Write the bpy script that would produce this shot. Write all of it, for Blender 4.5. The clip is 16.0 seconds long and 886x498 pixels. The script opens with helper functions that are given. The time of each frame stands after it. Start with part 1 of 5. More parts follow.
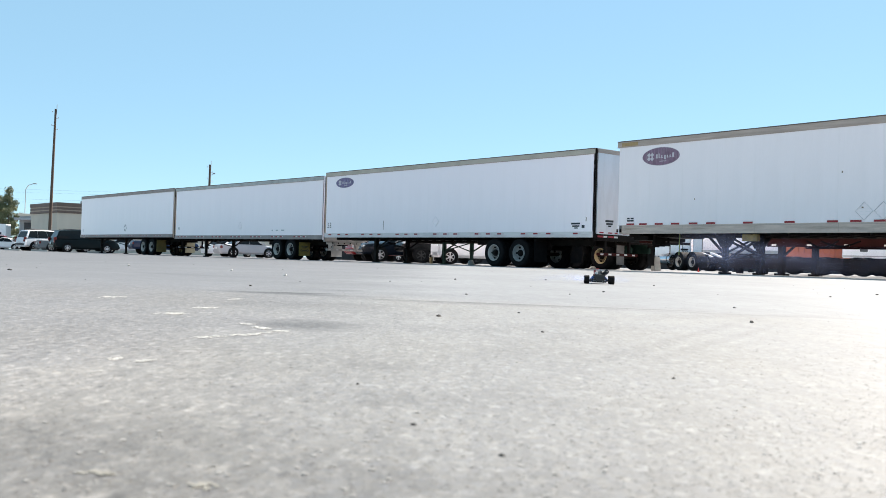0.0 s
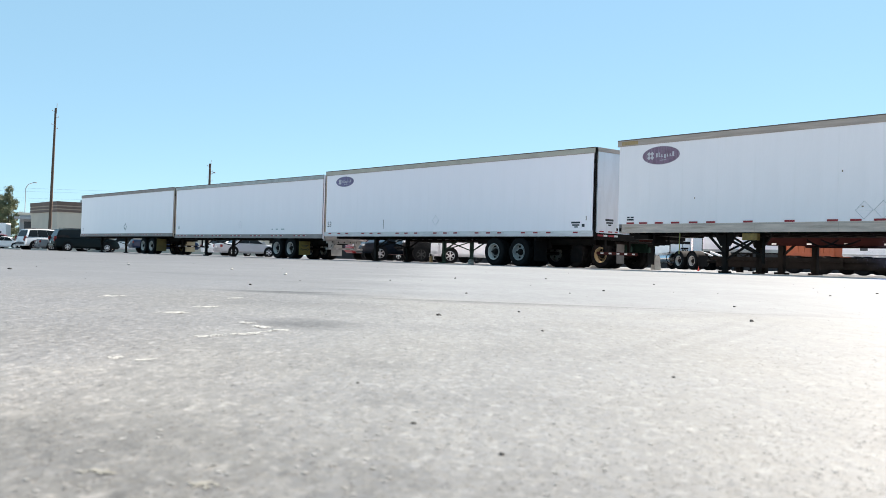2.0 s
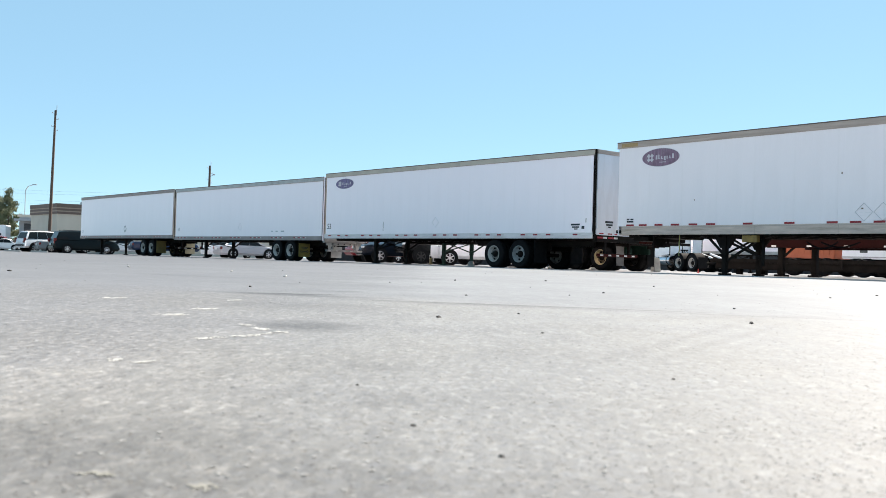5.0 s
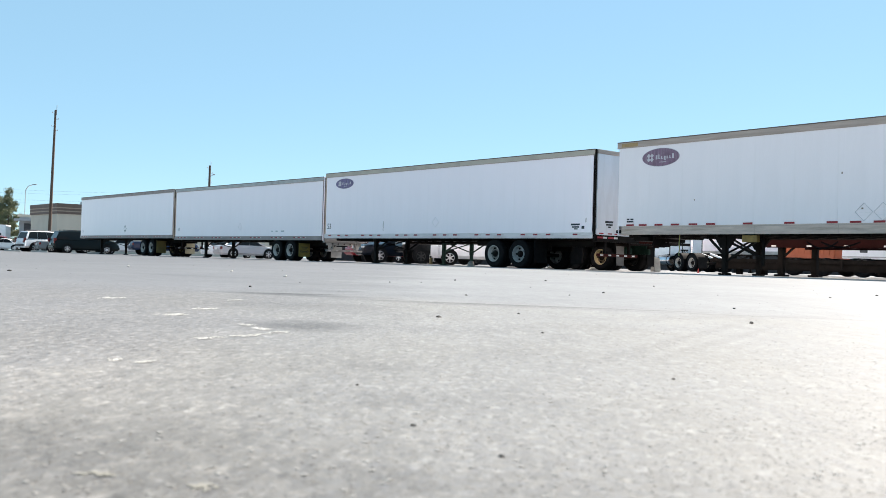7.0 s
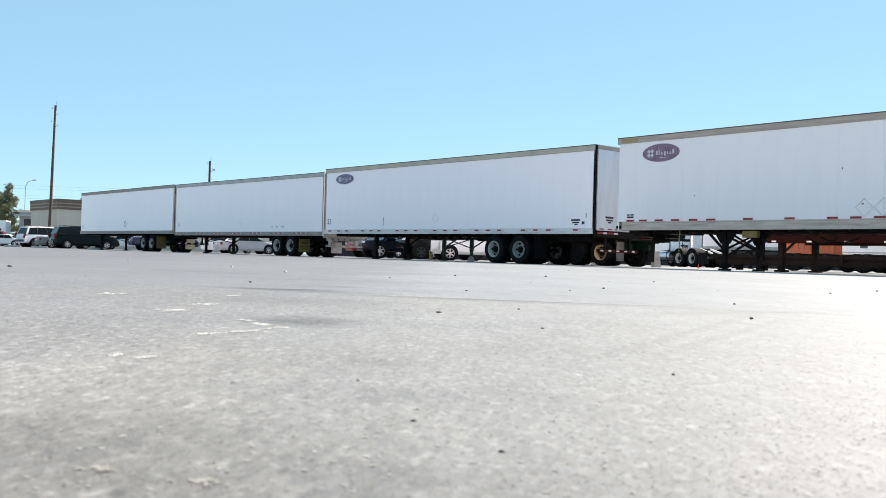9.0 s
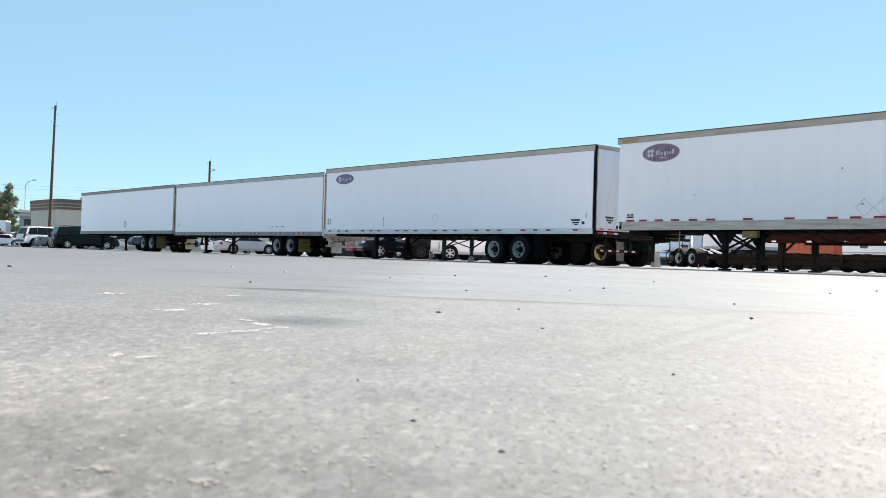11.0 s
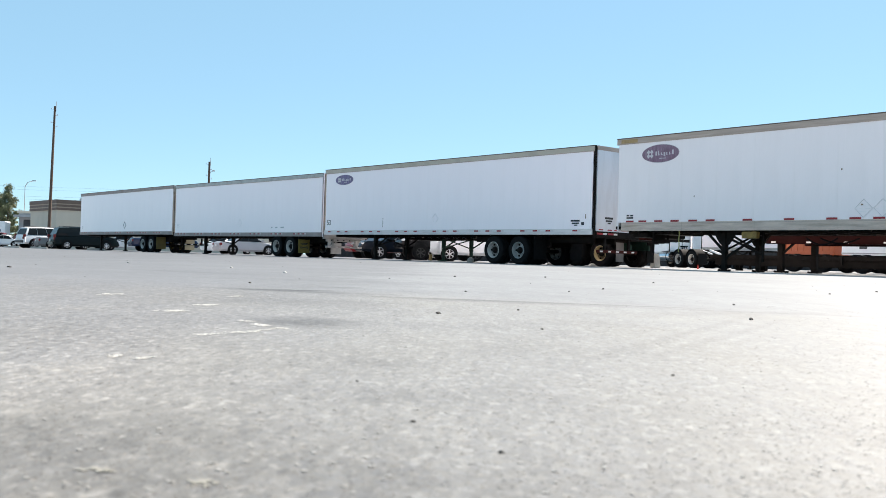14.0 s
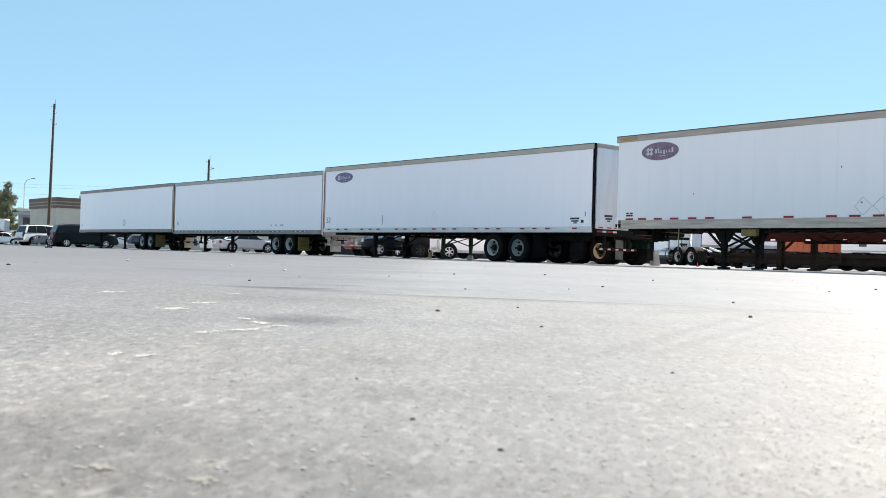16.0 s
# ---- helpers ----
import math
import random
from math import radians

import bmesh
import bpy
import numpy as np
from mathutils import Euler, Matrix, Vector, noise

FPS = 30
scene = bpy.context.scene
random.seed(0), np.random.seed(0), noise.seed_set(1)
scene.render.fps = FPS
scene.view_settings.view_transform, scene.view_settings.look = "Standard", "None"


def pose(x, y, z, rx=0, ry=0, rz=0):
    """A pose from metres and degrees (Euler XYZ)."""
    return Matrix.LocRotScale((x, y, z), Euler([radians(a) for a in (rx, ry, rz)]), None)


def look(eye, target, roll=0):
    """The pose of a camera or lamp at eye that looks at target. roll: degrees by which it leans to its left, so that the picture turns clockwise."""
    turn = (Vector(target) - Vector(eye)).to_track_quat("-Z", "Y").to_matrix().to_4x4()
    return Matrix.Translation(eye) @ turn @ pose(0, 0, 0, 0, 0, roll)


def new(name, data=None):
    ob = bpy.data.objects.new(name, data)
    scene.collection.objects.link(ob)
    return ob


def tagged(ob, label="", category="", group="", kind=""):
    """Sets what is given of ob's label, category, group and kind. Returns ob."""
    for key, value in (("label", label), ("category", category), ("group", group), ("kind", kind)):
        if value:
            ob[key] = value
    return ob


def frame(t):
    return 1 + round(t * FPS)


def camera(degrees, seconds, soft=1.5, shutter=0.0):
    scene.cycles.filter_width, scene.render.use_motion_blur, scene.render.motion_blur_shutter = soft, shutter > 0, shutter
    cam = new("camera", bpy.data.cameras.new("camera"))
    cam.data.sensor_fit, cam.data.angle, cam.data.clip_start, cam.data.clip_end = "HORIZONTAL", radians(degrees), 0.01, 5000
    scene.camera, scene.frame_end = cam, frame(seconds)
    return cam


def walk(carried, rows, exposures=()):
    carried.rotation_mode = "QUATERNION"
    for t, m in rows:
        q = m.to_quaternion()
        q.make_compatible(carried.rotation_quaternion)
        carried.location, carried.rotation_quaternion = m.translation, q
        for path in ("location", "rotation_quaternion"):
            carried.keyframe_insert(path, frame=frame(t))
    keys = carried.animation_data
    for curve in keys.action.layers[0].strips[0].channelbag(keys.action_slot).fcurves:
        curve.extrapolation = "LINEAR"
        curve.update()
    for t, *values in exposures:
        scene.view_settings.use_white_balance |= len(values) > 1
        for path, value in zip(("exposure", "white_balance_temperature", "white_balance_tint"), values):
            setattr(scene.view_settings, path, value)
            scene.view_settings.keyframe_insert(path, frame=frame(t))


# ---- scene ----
SKY_TURN, SUN_UP = radians(44), radians(46)
cam = camera(49.863, 16.0, soft=0.7)
cam.data.dof.use_dof = True
cam.data.dof.focus_distance = 22.0
cam.data.dof.aperture_fstop = 15.0

EYE = (0.0, 0.0, 0.14)
# seconds, turn to the right, tilt upwards (degrees)
TILTS = [
    (0.0, -0.0085, 0.7303), (0.5, -0.0086, 0.7794), (1.0, 0.0, 0.7882), (1.5, 0.0, 0.7838), (2.0, -0.0085, 0.6683),
    (2.5, 0.0, 0.8407), (3.0, -0.0021, 0.6252), (3.5, 0.0, 0.7817), (4.0, 0.0, 0.8800), (6.5, 0.0, 0.6254),
    (7.0, 0.0, 0.7838), (7.5, 0.0, 0.7859), (8.0, 0.0, 0.6145), (8.5, 0.0, 0.5185), (9.0, 0.0, 0.5162),
    (11.5, 0.0021, 0.5162), (12.0, 0.0042, 0.4671), (12.5, 0.0108, 0.4606), (13.0, 0.0065, 0.4671), (13.5, 0.0405, 0.4629),
    (14.0, 0.0256, 0.5614), (14.5, 0.0449, 0.6703), (15.0, 0.0517, 0.5120), (15.5, 0.0548, 0.3634), (16.0, 0.0548, 0.4244)]


def aim(turn, tilt):
    a, b = radians(turn), radians(tilt)
    return look(EYE, (EYE[0] + math.sin(a) * math.cos(b), EYE[1] + math.cos(a) * math.cos(b), EYE[2] + math.sin(b)), 1.666)


walk(cam, [(t, aim(a, b)) for t, a, b in TILTS], exposures=[(0.0, 1.5, 6680, 12), (16.0, 1.5, 6680, 12)])

# ---- light ----
world = bpy.data.worlds.new("daylight")
scene.world = world
world.use_nodes = True
wn = world.node_tree.nodes
sky = wn.new("ShaderNodeTexSky")
sky.sky_type = "NISHITA"
sky.sun_disc = False
sky.sun_elevation = SUN_UP
sky.sun_rotation = SKY_TURN
sky.altitude = 1500
sky.air_density = 0.8
sky.dust_density = 0.5
sky.ozone_density = 1.5
tint = wn.new("ShaderNodeVectorMath")
tint.operation = "MULTIPLY"
tint.inputs[1].default_value = (0.87, 1.0, 0.95)
world.node_tree.links.new(sky.outputs[0], tint.inputs[0])
haze = wn.new("ShaderNodeMix")
haze.data_type = "RGBA"
haze.inputs["Factor"].default_value = 0.65
haze.inputs["B"].default_value = (1.84, 3.35, 4.42, 1)
world.node_tree.links.new(tint.outputs[0], haze.inputs["A"])
world.node_tree.links.new(haze.outputs["Result"], wn["Background"].inputs[0])
wn["Background"].inputs[1].default_value = 0.0737

sun = new("sun", bpy.data.lights.new("sun", "SUN"))
sun.data.energy = 5.0
sun.data.angle = radians(0.53)
sun.data.color = (1.0, 0.92, 0.825)
SUN_WAY = Vector((math.sin(SKY_TURN) * math.cos(SUN_UP), math.cos(SKY_TURN) * math.cos(SUN_UP), math.sin(SUN_UP)))
sun.matrix_world = look(SUN_WAY * 100, (0, 0, 0))


# ---- materials ----
def material(name, colour, rough=0.5, metal=0.0, vary=0.15, scale=3.0, fine=60.0, bump=0.0, stain=None, stain_amount=0.0, per_piece=0.0, coat=0.0, stretch=(1, 1, 1)):
    """A painted or raw surface: colour broken at two scales, optional stains and relief."""
    m = bpy.data.materials.new(name)
    m.use_nodes = True
    nt = m.node_tree
    n, l = nt.nodes, nt.links
    b = n["Principled BSDF"]
    b.inputs["Roughness"].default_value = rough
    b.inputs["Metallic"].default_value = metal
    b.inputs["Coat Weight"].default_value = coat
    co = n.new("ShaderNodeTexCoord")
    mp = n.new("ShaderNodeMapping")
    mp.inputs["Scale"].default_value = stretch
    l.new(co.outputs["Object"], mp.inputs[0])
    big, small = n.new("ShaderNodeTexNoise"), n.new("ShaderNodeTexNoise")
    big.inputs["Scale"].default_value, big.inputs["Detail"].default_value = scale, 6
    small.inputs["Scale"].default_value, small.inputs["Detail"].default_value = fine, 3
    l.new(mp.outputs[0], big.inputs[0])
    l.new(mp.outputs[0], small.inputs[0])
    add = n.new("ShaderNodeMath")
    add.operation = "MULTIPLY_ADD"
    l.new(small.outputs[0], add.inputs[0])
    add.inputs[1].default_value = 0.35
    l.new(big.outputs[0], add.inputs[2])
    ramp = n.new("ShaderNodeMapRange")
    ramp.inputs[1].default_value, ramp.inputs[2].default_value = 0.4, 0.95
    ramp.inputs[3].default_value, ramp.inputs[4].default_value = 1 - vary, 1 + vary
    l.new(add.outputs[0], ramp.inputs[0])
    mul = n.new("ShaderNodeVectorMath")
    mul.operation = "SCALE"
    mul.inputs[0].default_value = colour
    last = ramp.outputs[0]
    if per_piece:
        info = n.new("ShaderNodeObjectInfo")
        rr = n.new("ShaderNodeMapRange")
        rr.inputs[3].default_value, rr.inputs[4].default_value = 1 - per_piece, 1 + per_piece
        l.new(info.outputs["Random"], rr.inputs[0])
        mm = n.new("ShaderNodeMath")
        mm.operation = "MULTIPLY"
        l.new(last, mm.inputs[0])
        l.new(rr.outputs[0], mm.inputs[1])
        last = mm.outputs[0]
    l.new(last, mul.inputs["Scale"])
    out = mul.outputs[0]
    if stain:
        st = n.new("ShaderNodeTexNoise")
        st.inputs["Scale"].default_value, st.inputs["Detail"].default_value = scale * 0.6, 8
        st.inputs["Roughness"].default_value = 0.65
        l.new(mp.outputs[0], st.inputs[0])
        sr = n.new("ShaderNodeMapRange")
        sr.inputs[1].default_value, sr.inputs[2].default_value = 0.52, 0.72
        sr.inputs[4].default_value = stain_amount
        l.new(st.outputs[0], sr.inputs[0])
        mix = n.new("ShaderNodeMix")
        mix.data_type = "RGBA"
        l.new(sr.outputs[0], mix.inputs["Factor"])
        l.new(out, mix.inputs["A"])
        mix.inputs["B"].default_value = (*stain, 1)
        out = mix.outputs["Result"]
    l.new(out, b.inputs["Base Color"])
    if bump:
        bp = n.new("ShaderNodeBump")
        bp.inputs["Strength"].default_value, bp.inputs["Distance"].default_value = bump, 0.01
        l.new(add.outputs[0], bp.inputs["Height"])
        l.new(bp.outputs[0], b.inputs["Normal"])
    return m


WHITE = material("white trailer paint", (0.985, 0.895, 0.925), 0.42, vary=0.025, scale=0.8, fine=25, coat=0.6, stain=(0.5, 0.47, 0.42), stain_amount=0.09, per_piece=0.006, stretch=(2.5, 2.5, 0.35))
AGED_WHITE = material("aged white trailer paint", (0.90, 0.838, 0.852), 0.42, coat=0.2, vary=0.035, scale=0.8, fine=25, stain=(0.5, 0.47, 0.42), stain_amount=0.13, per_piece=0.012, stretch=(2.5, 2.5, 0.35))
DOOR_WHITE = material("cool white door paint", (0.66, 0.69, 0.74), 0.45, vary=0.06, scale=0.9, fine=25, stain=(0.35, 0.33, 0.32), stain_amount=0.35, stretch=(2, 2, 0.3))
RAIL_GREY = material("weathered aluminium rail", (0.42, 0.42, 0.41), 0.5, 0.5, vary=0.2, scale=2.5, stain=(0.2, 0.18, 0.15), stain_amount=0.5)
RAIL_DARK = material("oxidised grey rail", (0.42, 0.345, 0.30), 0.7, 0.0, vary=0.2, scale=2.0, stain=(0.22, 0.19, 0.16), stain_amount=0.5, stretch=(0.5, 1, 6))
RAIL_EDGE = material("dark rail edge", (0.10, 0.078, 0.065), 0.7, vary=0.25, scale=2)
RAIL_PALE = material("chalky white rail", (0.74, 0.69, 0.68), 0.55, 0.0, vary=0.12, scale=2.0, stain=(0.4, 0.36, 0.33), stain_amount=0.5, stretch=(0.6, 1, 4))
RAIL_TAN = material("aged cream rail", (0.48, 0.43, 0.36), 0.55, 0.1, vary=0.15, scale=1.5, stain=(0.25, 0.21, 0.17), stain_amount=0.4)
STEEL = material("black chassis steel", (0.0115, 0.0092, 0.008), 0.65, 0.0, vary=0.4, scale=4, bump=0.2, stain=(0.011, 0.009, 0.008), stain_amount=0.5)
GREEN_STEEL = material("green chassis paint", (0.02, 0.045, 0.035), 0.5, vary=0.3, scale=4)
RED_STEEL = material("rust red chassis paint", (0.05, 0.009, 0.007), 0.65, vary=0.3, scale=3, stain=(0.05, 0.03, 0.025), stain_amount=0.6)
# red base lowered nearly to black, the shade under the next trailer included
FLAT_RED = material("shade-darkened red flatbed paint", (0.014, 0.002, 0.0018), 0.7, vary=0.3, scale=2, stain=(0.012, 0.004, 0.004), stain_amount=0.6)
RUBBER = material("tyre rubber", (0.009, 0.009, 0.0095), 0.8, vary=0.3, scale=6, bump=0.2)
RIM_GREY = material("dulled grey rim", (0.3, 0.3, 0.29), 0.5, vary=0.3, scale=8, stain=(0.12, 0.1, 0.09), stain_amount=0.6)
RIM_WHITE = material("chalky white rim", (0.55, 0.515, 0.475), 0.5, vary=0.2, scale=8, stain=(0.2, 0.17, 0.14), stain_amount=0.5)
RIM_DARK = material("grimy dark rim", (0.02, 0.019, 0.018), 0.7, vary=0.3, scale=8)
RIM_YELLOW = material("faded yellow rim", (0.46, 0.38, 0.20), 0.5, vary=0.2, scale=8, stain=(0.2, 0.15, 0.1), stain_amount=0.5)
for dull in (STEEL, RUBBER, RED_STEEL, FLAT_RED, GREEN_STEEL):
    dull.node_tree.nodes["Principled BSDF"].inputs["Specular IOR Level"].default_value = 0.08
ALLOY = material("silver alloy", (0.6, 0.6, 0.62), 0.3, 0.8, vary=0.1)
CHROME = material("polished aluminium", (0.75, 0.75, 0.77), 0.18, 1.0, vary=0.05)
RED_TAPE = material("red reflective tape", (0.30, 0.015, 0.022), 0.4, vary=0.2, scale=5)
RAIL_OLD = material("weathered plank-like rail", (0.58, 0.475, 0.41), 0.85, 0.0, vary=0.25, scale=2.2, fine=35, bump=0.15, stain=(0.28, 0.21, 0.16), stain_amount=0.6, stretch=(0.6, 1, 5))
RAIL_OLD.node_tree.nodes["Principled BSDF"].inputs["Specular IOR Level"].default_value = 0.2
RAIL_TAPE = material("dulled white tape", (0.66, 0.60, 0.60), 0.5, vary=0.2, scale=6)
PALE_FLAP = material("pale mud flap", (0.5, 0.5, 0.48), 0.7, vary=0.2, scale=3)
MID_MARK = material("worn placard line", (0.5, 0.5, 0.51), 0.6, vary=0.2, scale=6)
WHITE_TAPE = material("white reflective tape", (0.65, 0.65, 0.65), 0.3, vary=0.1)
FLAP_GREY = material("grey rubber mud flap", (0.14, 0.138, 0.135), 0.7, vary=0.2, scale=3, stain=(0.12, 0.11, 0.1), stain_amount=0.5)
FLAP_YELLOW = material("yellow mud flap", (0.15, 0.105, 0.026), 0.7, vary=0.2, scale=3, stain=(0.1, 0.08, 0.05), stain_amount=0.5)
FLAP_GOLD = material("golden yellow mud flap", (0.25, 0.18, 0.04), 0.7, vary=0.2, scale=3, stain=(0.1, 0.08, 0.05), stain_amount=0.4)
RAIL_DULL = material("dull mauve-grey rail", (0.33, 0.285, 0.27), 0.7, 0.1, vary=0.2, scale=2.5, stain=(0.2, 0.16, 0.13), stain_amount=0.5)
# beige lightened so the colour itself carries the sunlight on this flap
FLAP_BEIGE = material("beige flap with painted sunlight", (0.52, 0.44, 0.29), 0.7, vary=0.2, scale=3)
DARK_MARK = material("black lettering", (0.03, 0.03, 0.035), 0.6)
FADED_MARK = material("faded grey lettering", (0.42, 0.43, 0.44), 0.6)
LOGO = material("faded plum decal", (0.21, 0.125, 0.185), 0.5, vary=0.35, scale=5, fine=40, stain=(0.45, 0.42, 0.45), stain_amount=0.45, stretch=(4, 4, 0.8))
LOGO_BLUE = material("faded violet decal", (0.16, 0.13, 0.25), 0.5, vary=0.35, scale=5, fine=40, stain=(0.45, 0.43, 0.5), stain_amount=0.45, stretch=(4, 4, 0.8))
GHOST_MARK = material("almost gone lettering", (0.86, 0.82, 0.83), 0.6, vary=0.15, scale=6)
LOGO_EDGE = material("pale decal ring", (0.55, 0.53, 0.56), 0.5, vary=0.1)
GLASS_DARK = material("tinted car glass", (0.008, 0.010, 0.011), 0.03, vary=0.1)
GLASS_DARK.node_tree.nodes["Principled BSDF"].inputs["Specular IOR Level"].default_value = 0.2
GREY_PLASTIC = material("grey plastic", (0.07, 0.07, 0.075), 0.6)
LAMP_RED = material("red lamp lens", (0.16, 0.006, 0.006), 0.3, coat=0.2)
LAMP_CLEAR = material("clear lamp lens", (0.6, 0.62, 0.64), 0.1, coat=1.0)


# ---- building blocks ----
def box(bm, x0, x1, y0, y1, z0, z1, m=None):
    t = Matrix.Translation(((x0 + x1) / 2, (y0 + y1) / 2, (z0 + z1) / 2)) @ Matrix.Diagonal((x1 - x0, y1 - y0, z1 - z0, 1))
    return bmesh.ops.create_cube(bm, size=1, matrix=(m @ t if m else t))["verts"]


def soften(bm, width, segments=2):
    bmesh.ops.bevel(bm, geom=[e for e in bm.edges if len(e.link_faces) == 2 and e.calc_face_angle() > 0.6], offset=width, segments=segments, affect="EDGES", clamp_overlap=True)


def rod(bm, a, b, r, n=10, r2=None):
    a, b = Vector(a), Vector(b)
    m = Matrix.Translation((a + b) / 2) @ (b - a).to_track_quat("Z", "Y").to_matrix().to_4x4()
    bmesh.ops.create_cone(bm, cap_ends=True, segments=n, radius1=r, radius2=r if r2 is None else r2, depth=(b - a).length, matrix=m)


def beam(bm, a, b, w, h):
    """A square bar from a to b."""
    a, b = Vector(a), Vector(b)
    m = Matrix.Translation((a + b) / 2) @ (b - a).to_track_quat("Z", "Y").to_matrix().to_4x4() @ Matrix.Diagonal((w, h, (b - a).length, 1))
    bmesh.ops.create_cube(bm, size=1, matrix=m)


def lathe(bm, profile, n=28, m=None, caps=False):
    """Turns (radius, along y) points round the y axis."""
    rings = []
    for r, y in profile:
        ring = []
        for k in range(n):
            a = 2 * math.pi * k / n
            v = Vector((r * math.cos(a), y, r * math.sin(a)))
            ring.append(bm.verts.new(m @ v if m else v))
        rings.append(ring)
    for p, q in zip(rings, rings[1:]):
        for k in range(n):
            bm.faces.new((p[k], p[(k + 1) % n], q[(k + 1) % n], q[k]))
    if caps:
        for ring in (rings[0], rings[-1]):
            bm.faces.new(ring)


def mesh_of(name, bm, mat, angle=0.45):
    bmesh.ops.remove_doubles(bm, verts=bm.verts, dist=1e-5)
    bmesh.ops.recalc_face_normals(bm, faces=bm.faces)
    for f in bm.faces:
        f.smooth = True
    for e in bm.edges:
        e.smooth = len(e.link_faces) == 2 and e.calc_face_angle() < angle
    me = bpy.data.meshes.new(name)
    bm.to_mesh(me)
    bm.free()
    me.materials.append(mat)
    return me


def part(name, bm, mat, parent=None, label="", at=None):
    me = bm if isinstance(bm, bpy.types.Mesh) else mesh_of(name, bm, mat)
    ob = new(name, me)
    ob.parent = parent
    if at is not None:
        ob.matrix_basis = at
    return tagged(ob, label) if label else ob


def slab(name, x0, x1, y0, y1, z0, z1, mat, parent, label="", bevel=0.0, at=None):
    bm = bmesh.new()
    box(bm, x0, x1, y0, y1, z0, z1)
    if bevel:
        soften(bm, bevel)
    return part(name, bm, mat, parent, label, at)


def thing(name, label, category, m, group=""):
    ob = tagged(new(name), label, category, group)
    ob.empty_display_size = 0.2
    ob.matrix_basis = m
    return ob


def text_part(name, words, size, mat, parent, m, label=""):
    cu = bpy.data.curves.new(name, "FONT")
    cu.body, cu.size, cu.extrude = words, size, 0.001
    tmp = bpy.data.objects.new(name, cu)
    scene.collection.objects.link(tmp)
    me = bpy.data.meshes.new_from_object(tmp.evaluated_get(bpy.context.evaluated_depsgraph_get()))
    bpy.data.objects.remove(tmp)
    me.materials.clear()
    me.materials.append(mat)
    return part(name, me, mat, parent, label, m)


# ---- ground ----
def asphalt(name, loose=False):
    """Old asphalt, coarse on this side of a joint and smoother beyond it; loose: the stones that stand out of it."""
    m = bpy.data.materials.new(name)
    m.use_nodes = True
    n, l = m.node_tree.nodes, m.node_tree.links
    b = n["Principled BSDF"]
    geo = n.new("ShaderNodeNewGeometry")

    def noise_at(scale, detail=4, rough=0.5, stretch=None):
        t = n.new("ShaderNodeTexNoise")
        t.inputs["Scale"].default_value, t.inputs["Detail"].default_value, t.inputs["Roughness"].default_value = scale, detail, rough
        src = geo.outputs["Position"]
        if stretch:
            mp = n.new("ShaderNodeMapping")
            mp.inputs["Scale"].default_value = stretch
            mp.inputs["Rotation"].default_value = (0, 0, radians(25))
            l.new(src, mp.inputs[0])
            src = mp.outputs[0]
        l.new(src, t.inputs[0])
        return t.outputs[0]

    def ramp(src, a, b_, lo, hi):
        r = n.new("ShaderNodeMapRange")
        for k, v in zip((1, 2, 3, 4), (a, b_, lo, hi)):
            r.inputs[k].default_value = v
        l.new(src, r.inputs[0])
        return r.outputs[0]

    def combine(kind, p, q, r=None):
        k = n.new("ShaderNodeMath")
        k.operation = kind
        for i, v in enumerate((p, q, r)):
            if isinstance(v, (int, float)):
                k.inputs[i].default_value = v
            elif v is not None:
                l.new(v, k.inputs[i])
        return k.outputs[0]

    def times(p, q):
        return combine("MULTIPLY", p, q)

    sx = n.new("ShaderNodeSeparateXYZ")
    l.new(geo.outputs["Position"], sx.inputs[0])
    if loose:
        grains = ramp(geo.outputs["Random Per Island"], 0, 1, 0.72, 1.48)
        grit = ramp(noise_at(200, 3, 0.7), 0.3, 0.7, 0.9, 1.1)
    else:
        vor = n.new("ShaderNodeTexVoronoi")
        vor.inputs["Scale"].default_value = 150
        along = n.new("ShaderNodeMapping")
        along.inputs["Scale"].default_value = (1, 0.32, 1)
        l.new(geo.outputs["Position"], along.inputs[0])
        l.new(along.outputs[0], vor.inputs[0])
        sep = n.new("ShaderNodeSeparateColor")
        l.new(vor.outputs["Color"], sep.inputs[0])
        grains = ramp(sep.outputs[0], 0, 1, 0.84, 1.16)
        grit = ramp(noise_at(110, 3, 0.7, (1, 0.3, 1)), 0.3, 0.7, 0.88, 1.12)
    # the joint: 0 on this side, 1 beyond
    joint = combine("MULTIPLY_ADD", sx.outputs[0], 0.46, combine("MULTIPLY_ADD", ramp(noise_at(3, 4, 0.6), 0.3, 0.7, -1, 1), 0.16, sx.outputs[1]))
    beyond = ramp(joint, 3.05, 3.8, 0, 1)
    calm = combine("SUBTRACT", 1.0, times(beyond, 0.55))

    def eased(v):
        return combine("MULTIPLY_ADD", combine("SUBTRACT", v, 1.0), calm, 1.0)

    patches = ramp(noise_at(14, 5, 0.65, (1, 0.3, 1)), 0.32, 0.68, 0.93, 1.10)
    broad = ramp(noise_at(1.3, 6, 0.62, (1, 0.45, 1)), 0.35, 0.65, 0.92, 1.07)
    sweep = ramp(noise_at(0.13, 4, 0.5), 0.35, 0.65, 0.94, 1.05)
    streaks = ramp(noise_at(0.5, 5, 0.6, (0.35, 2.2, 1)), 0.38, 0.62, 0.97, 1.02)
    # sun glare painted into the tone: darker left side, paler right side
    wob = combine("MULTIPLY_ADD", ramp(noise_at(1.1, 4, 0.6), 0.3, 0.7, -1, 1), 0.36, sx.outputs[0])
    # grain contrast is flattened on the glaring side too
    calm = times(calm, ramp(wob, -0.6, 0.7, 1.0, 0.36))
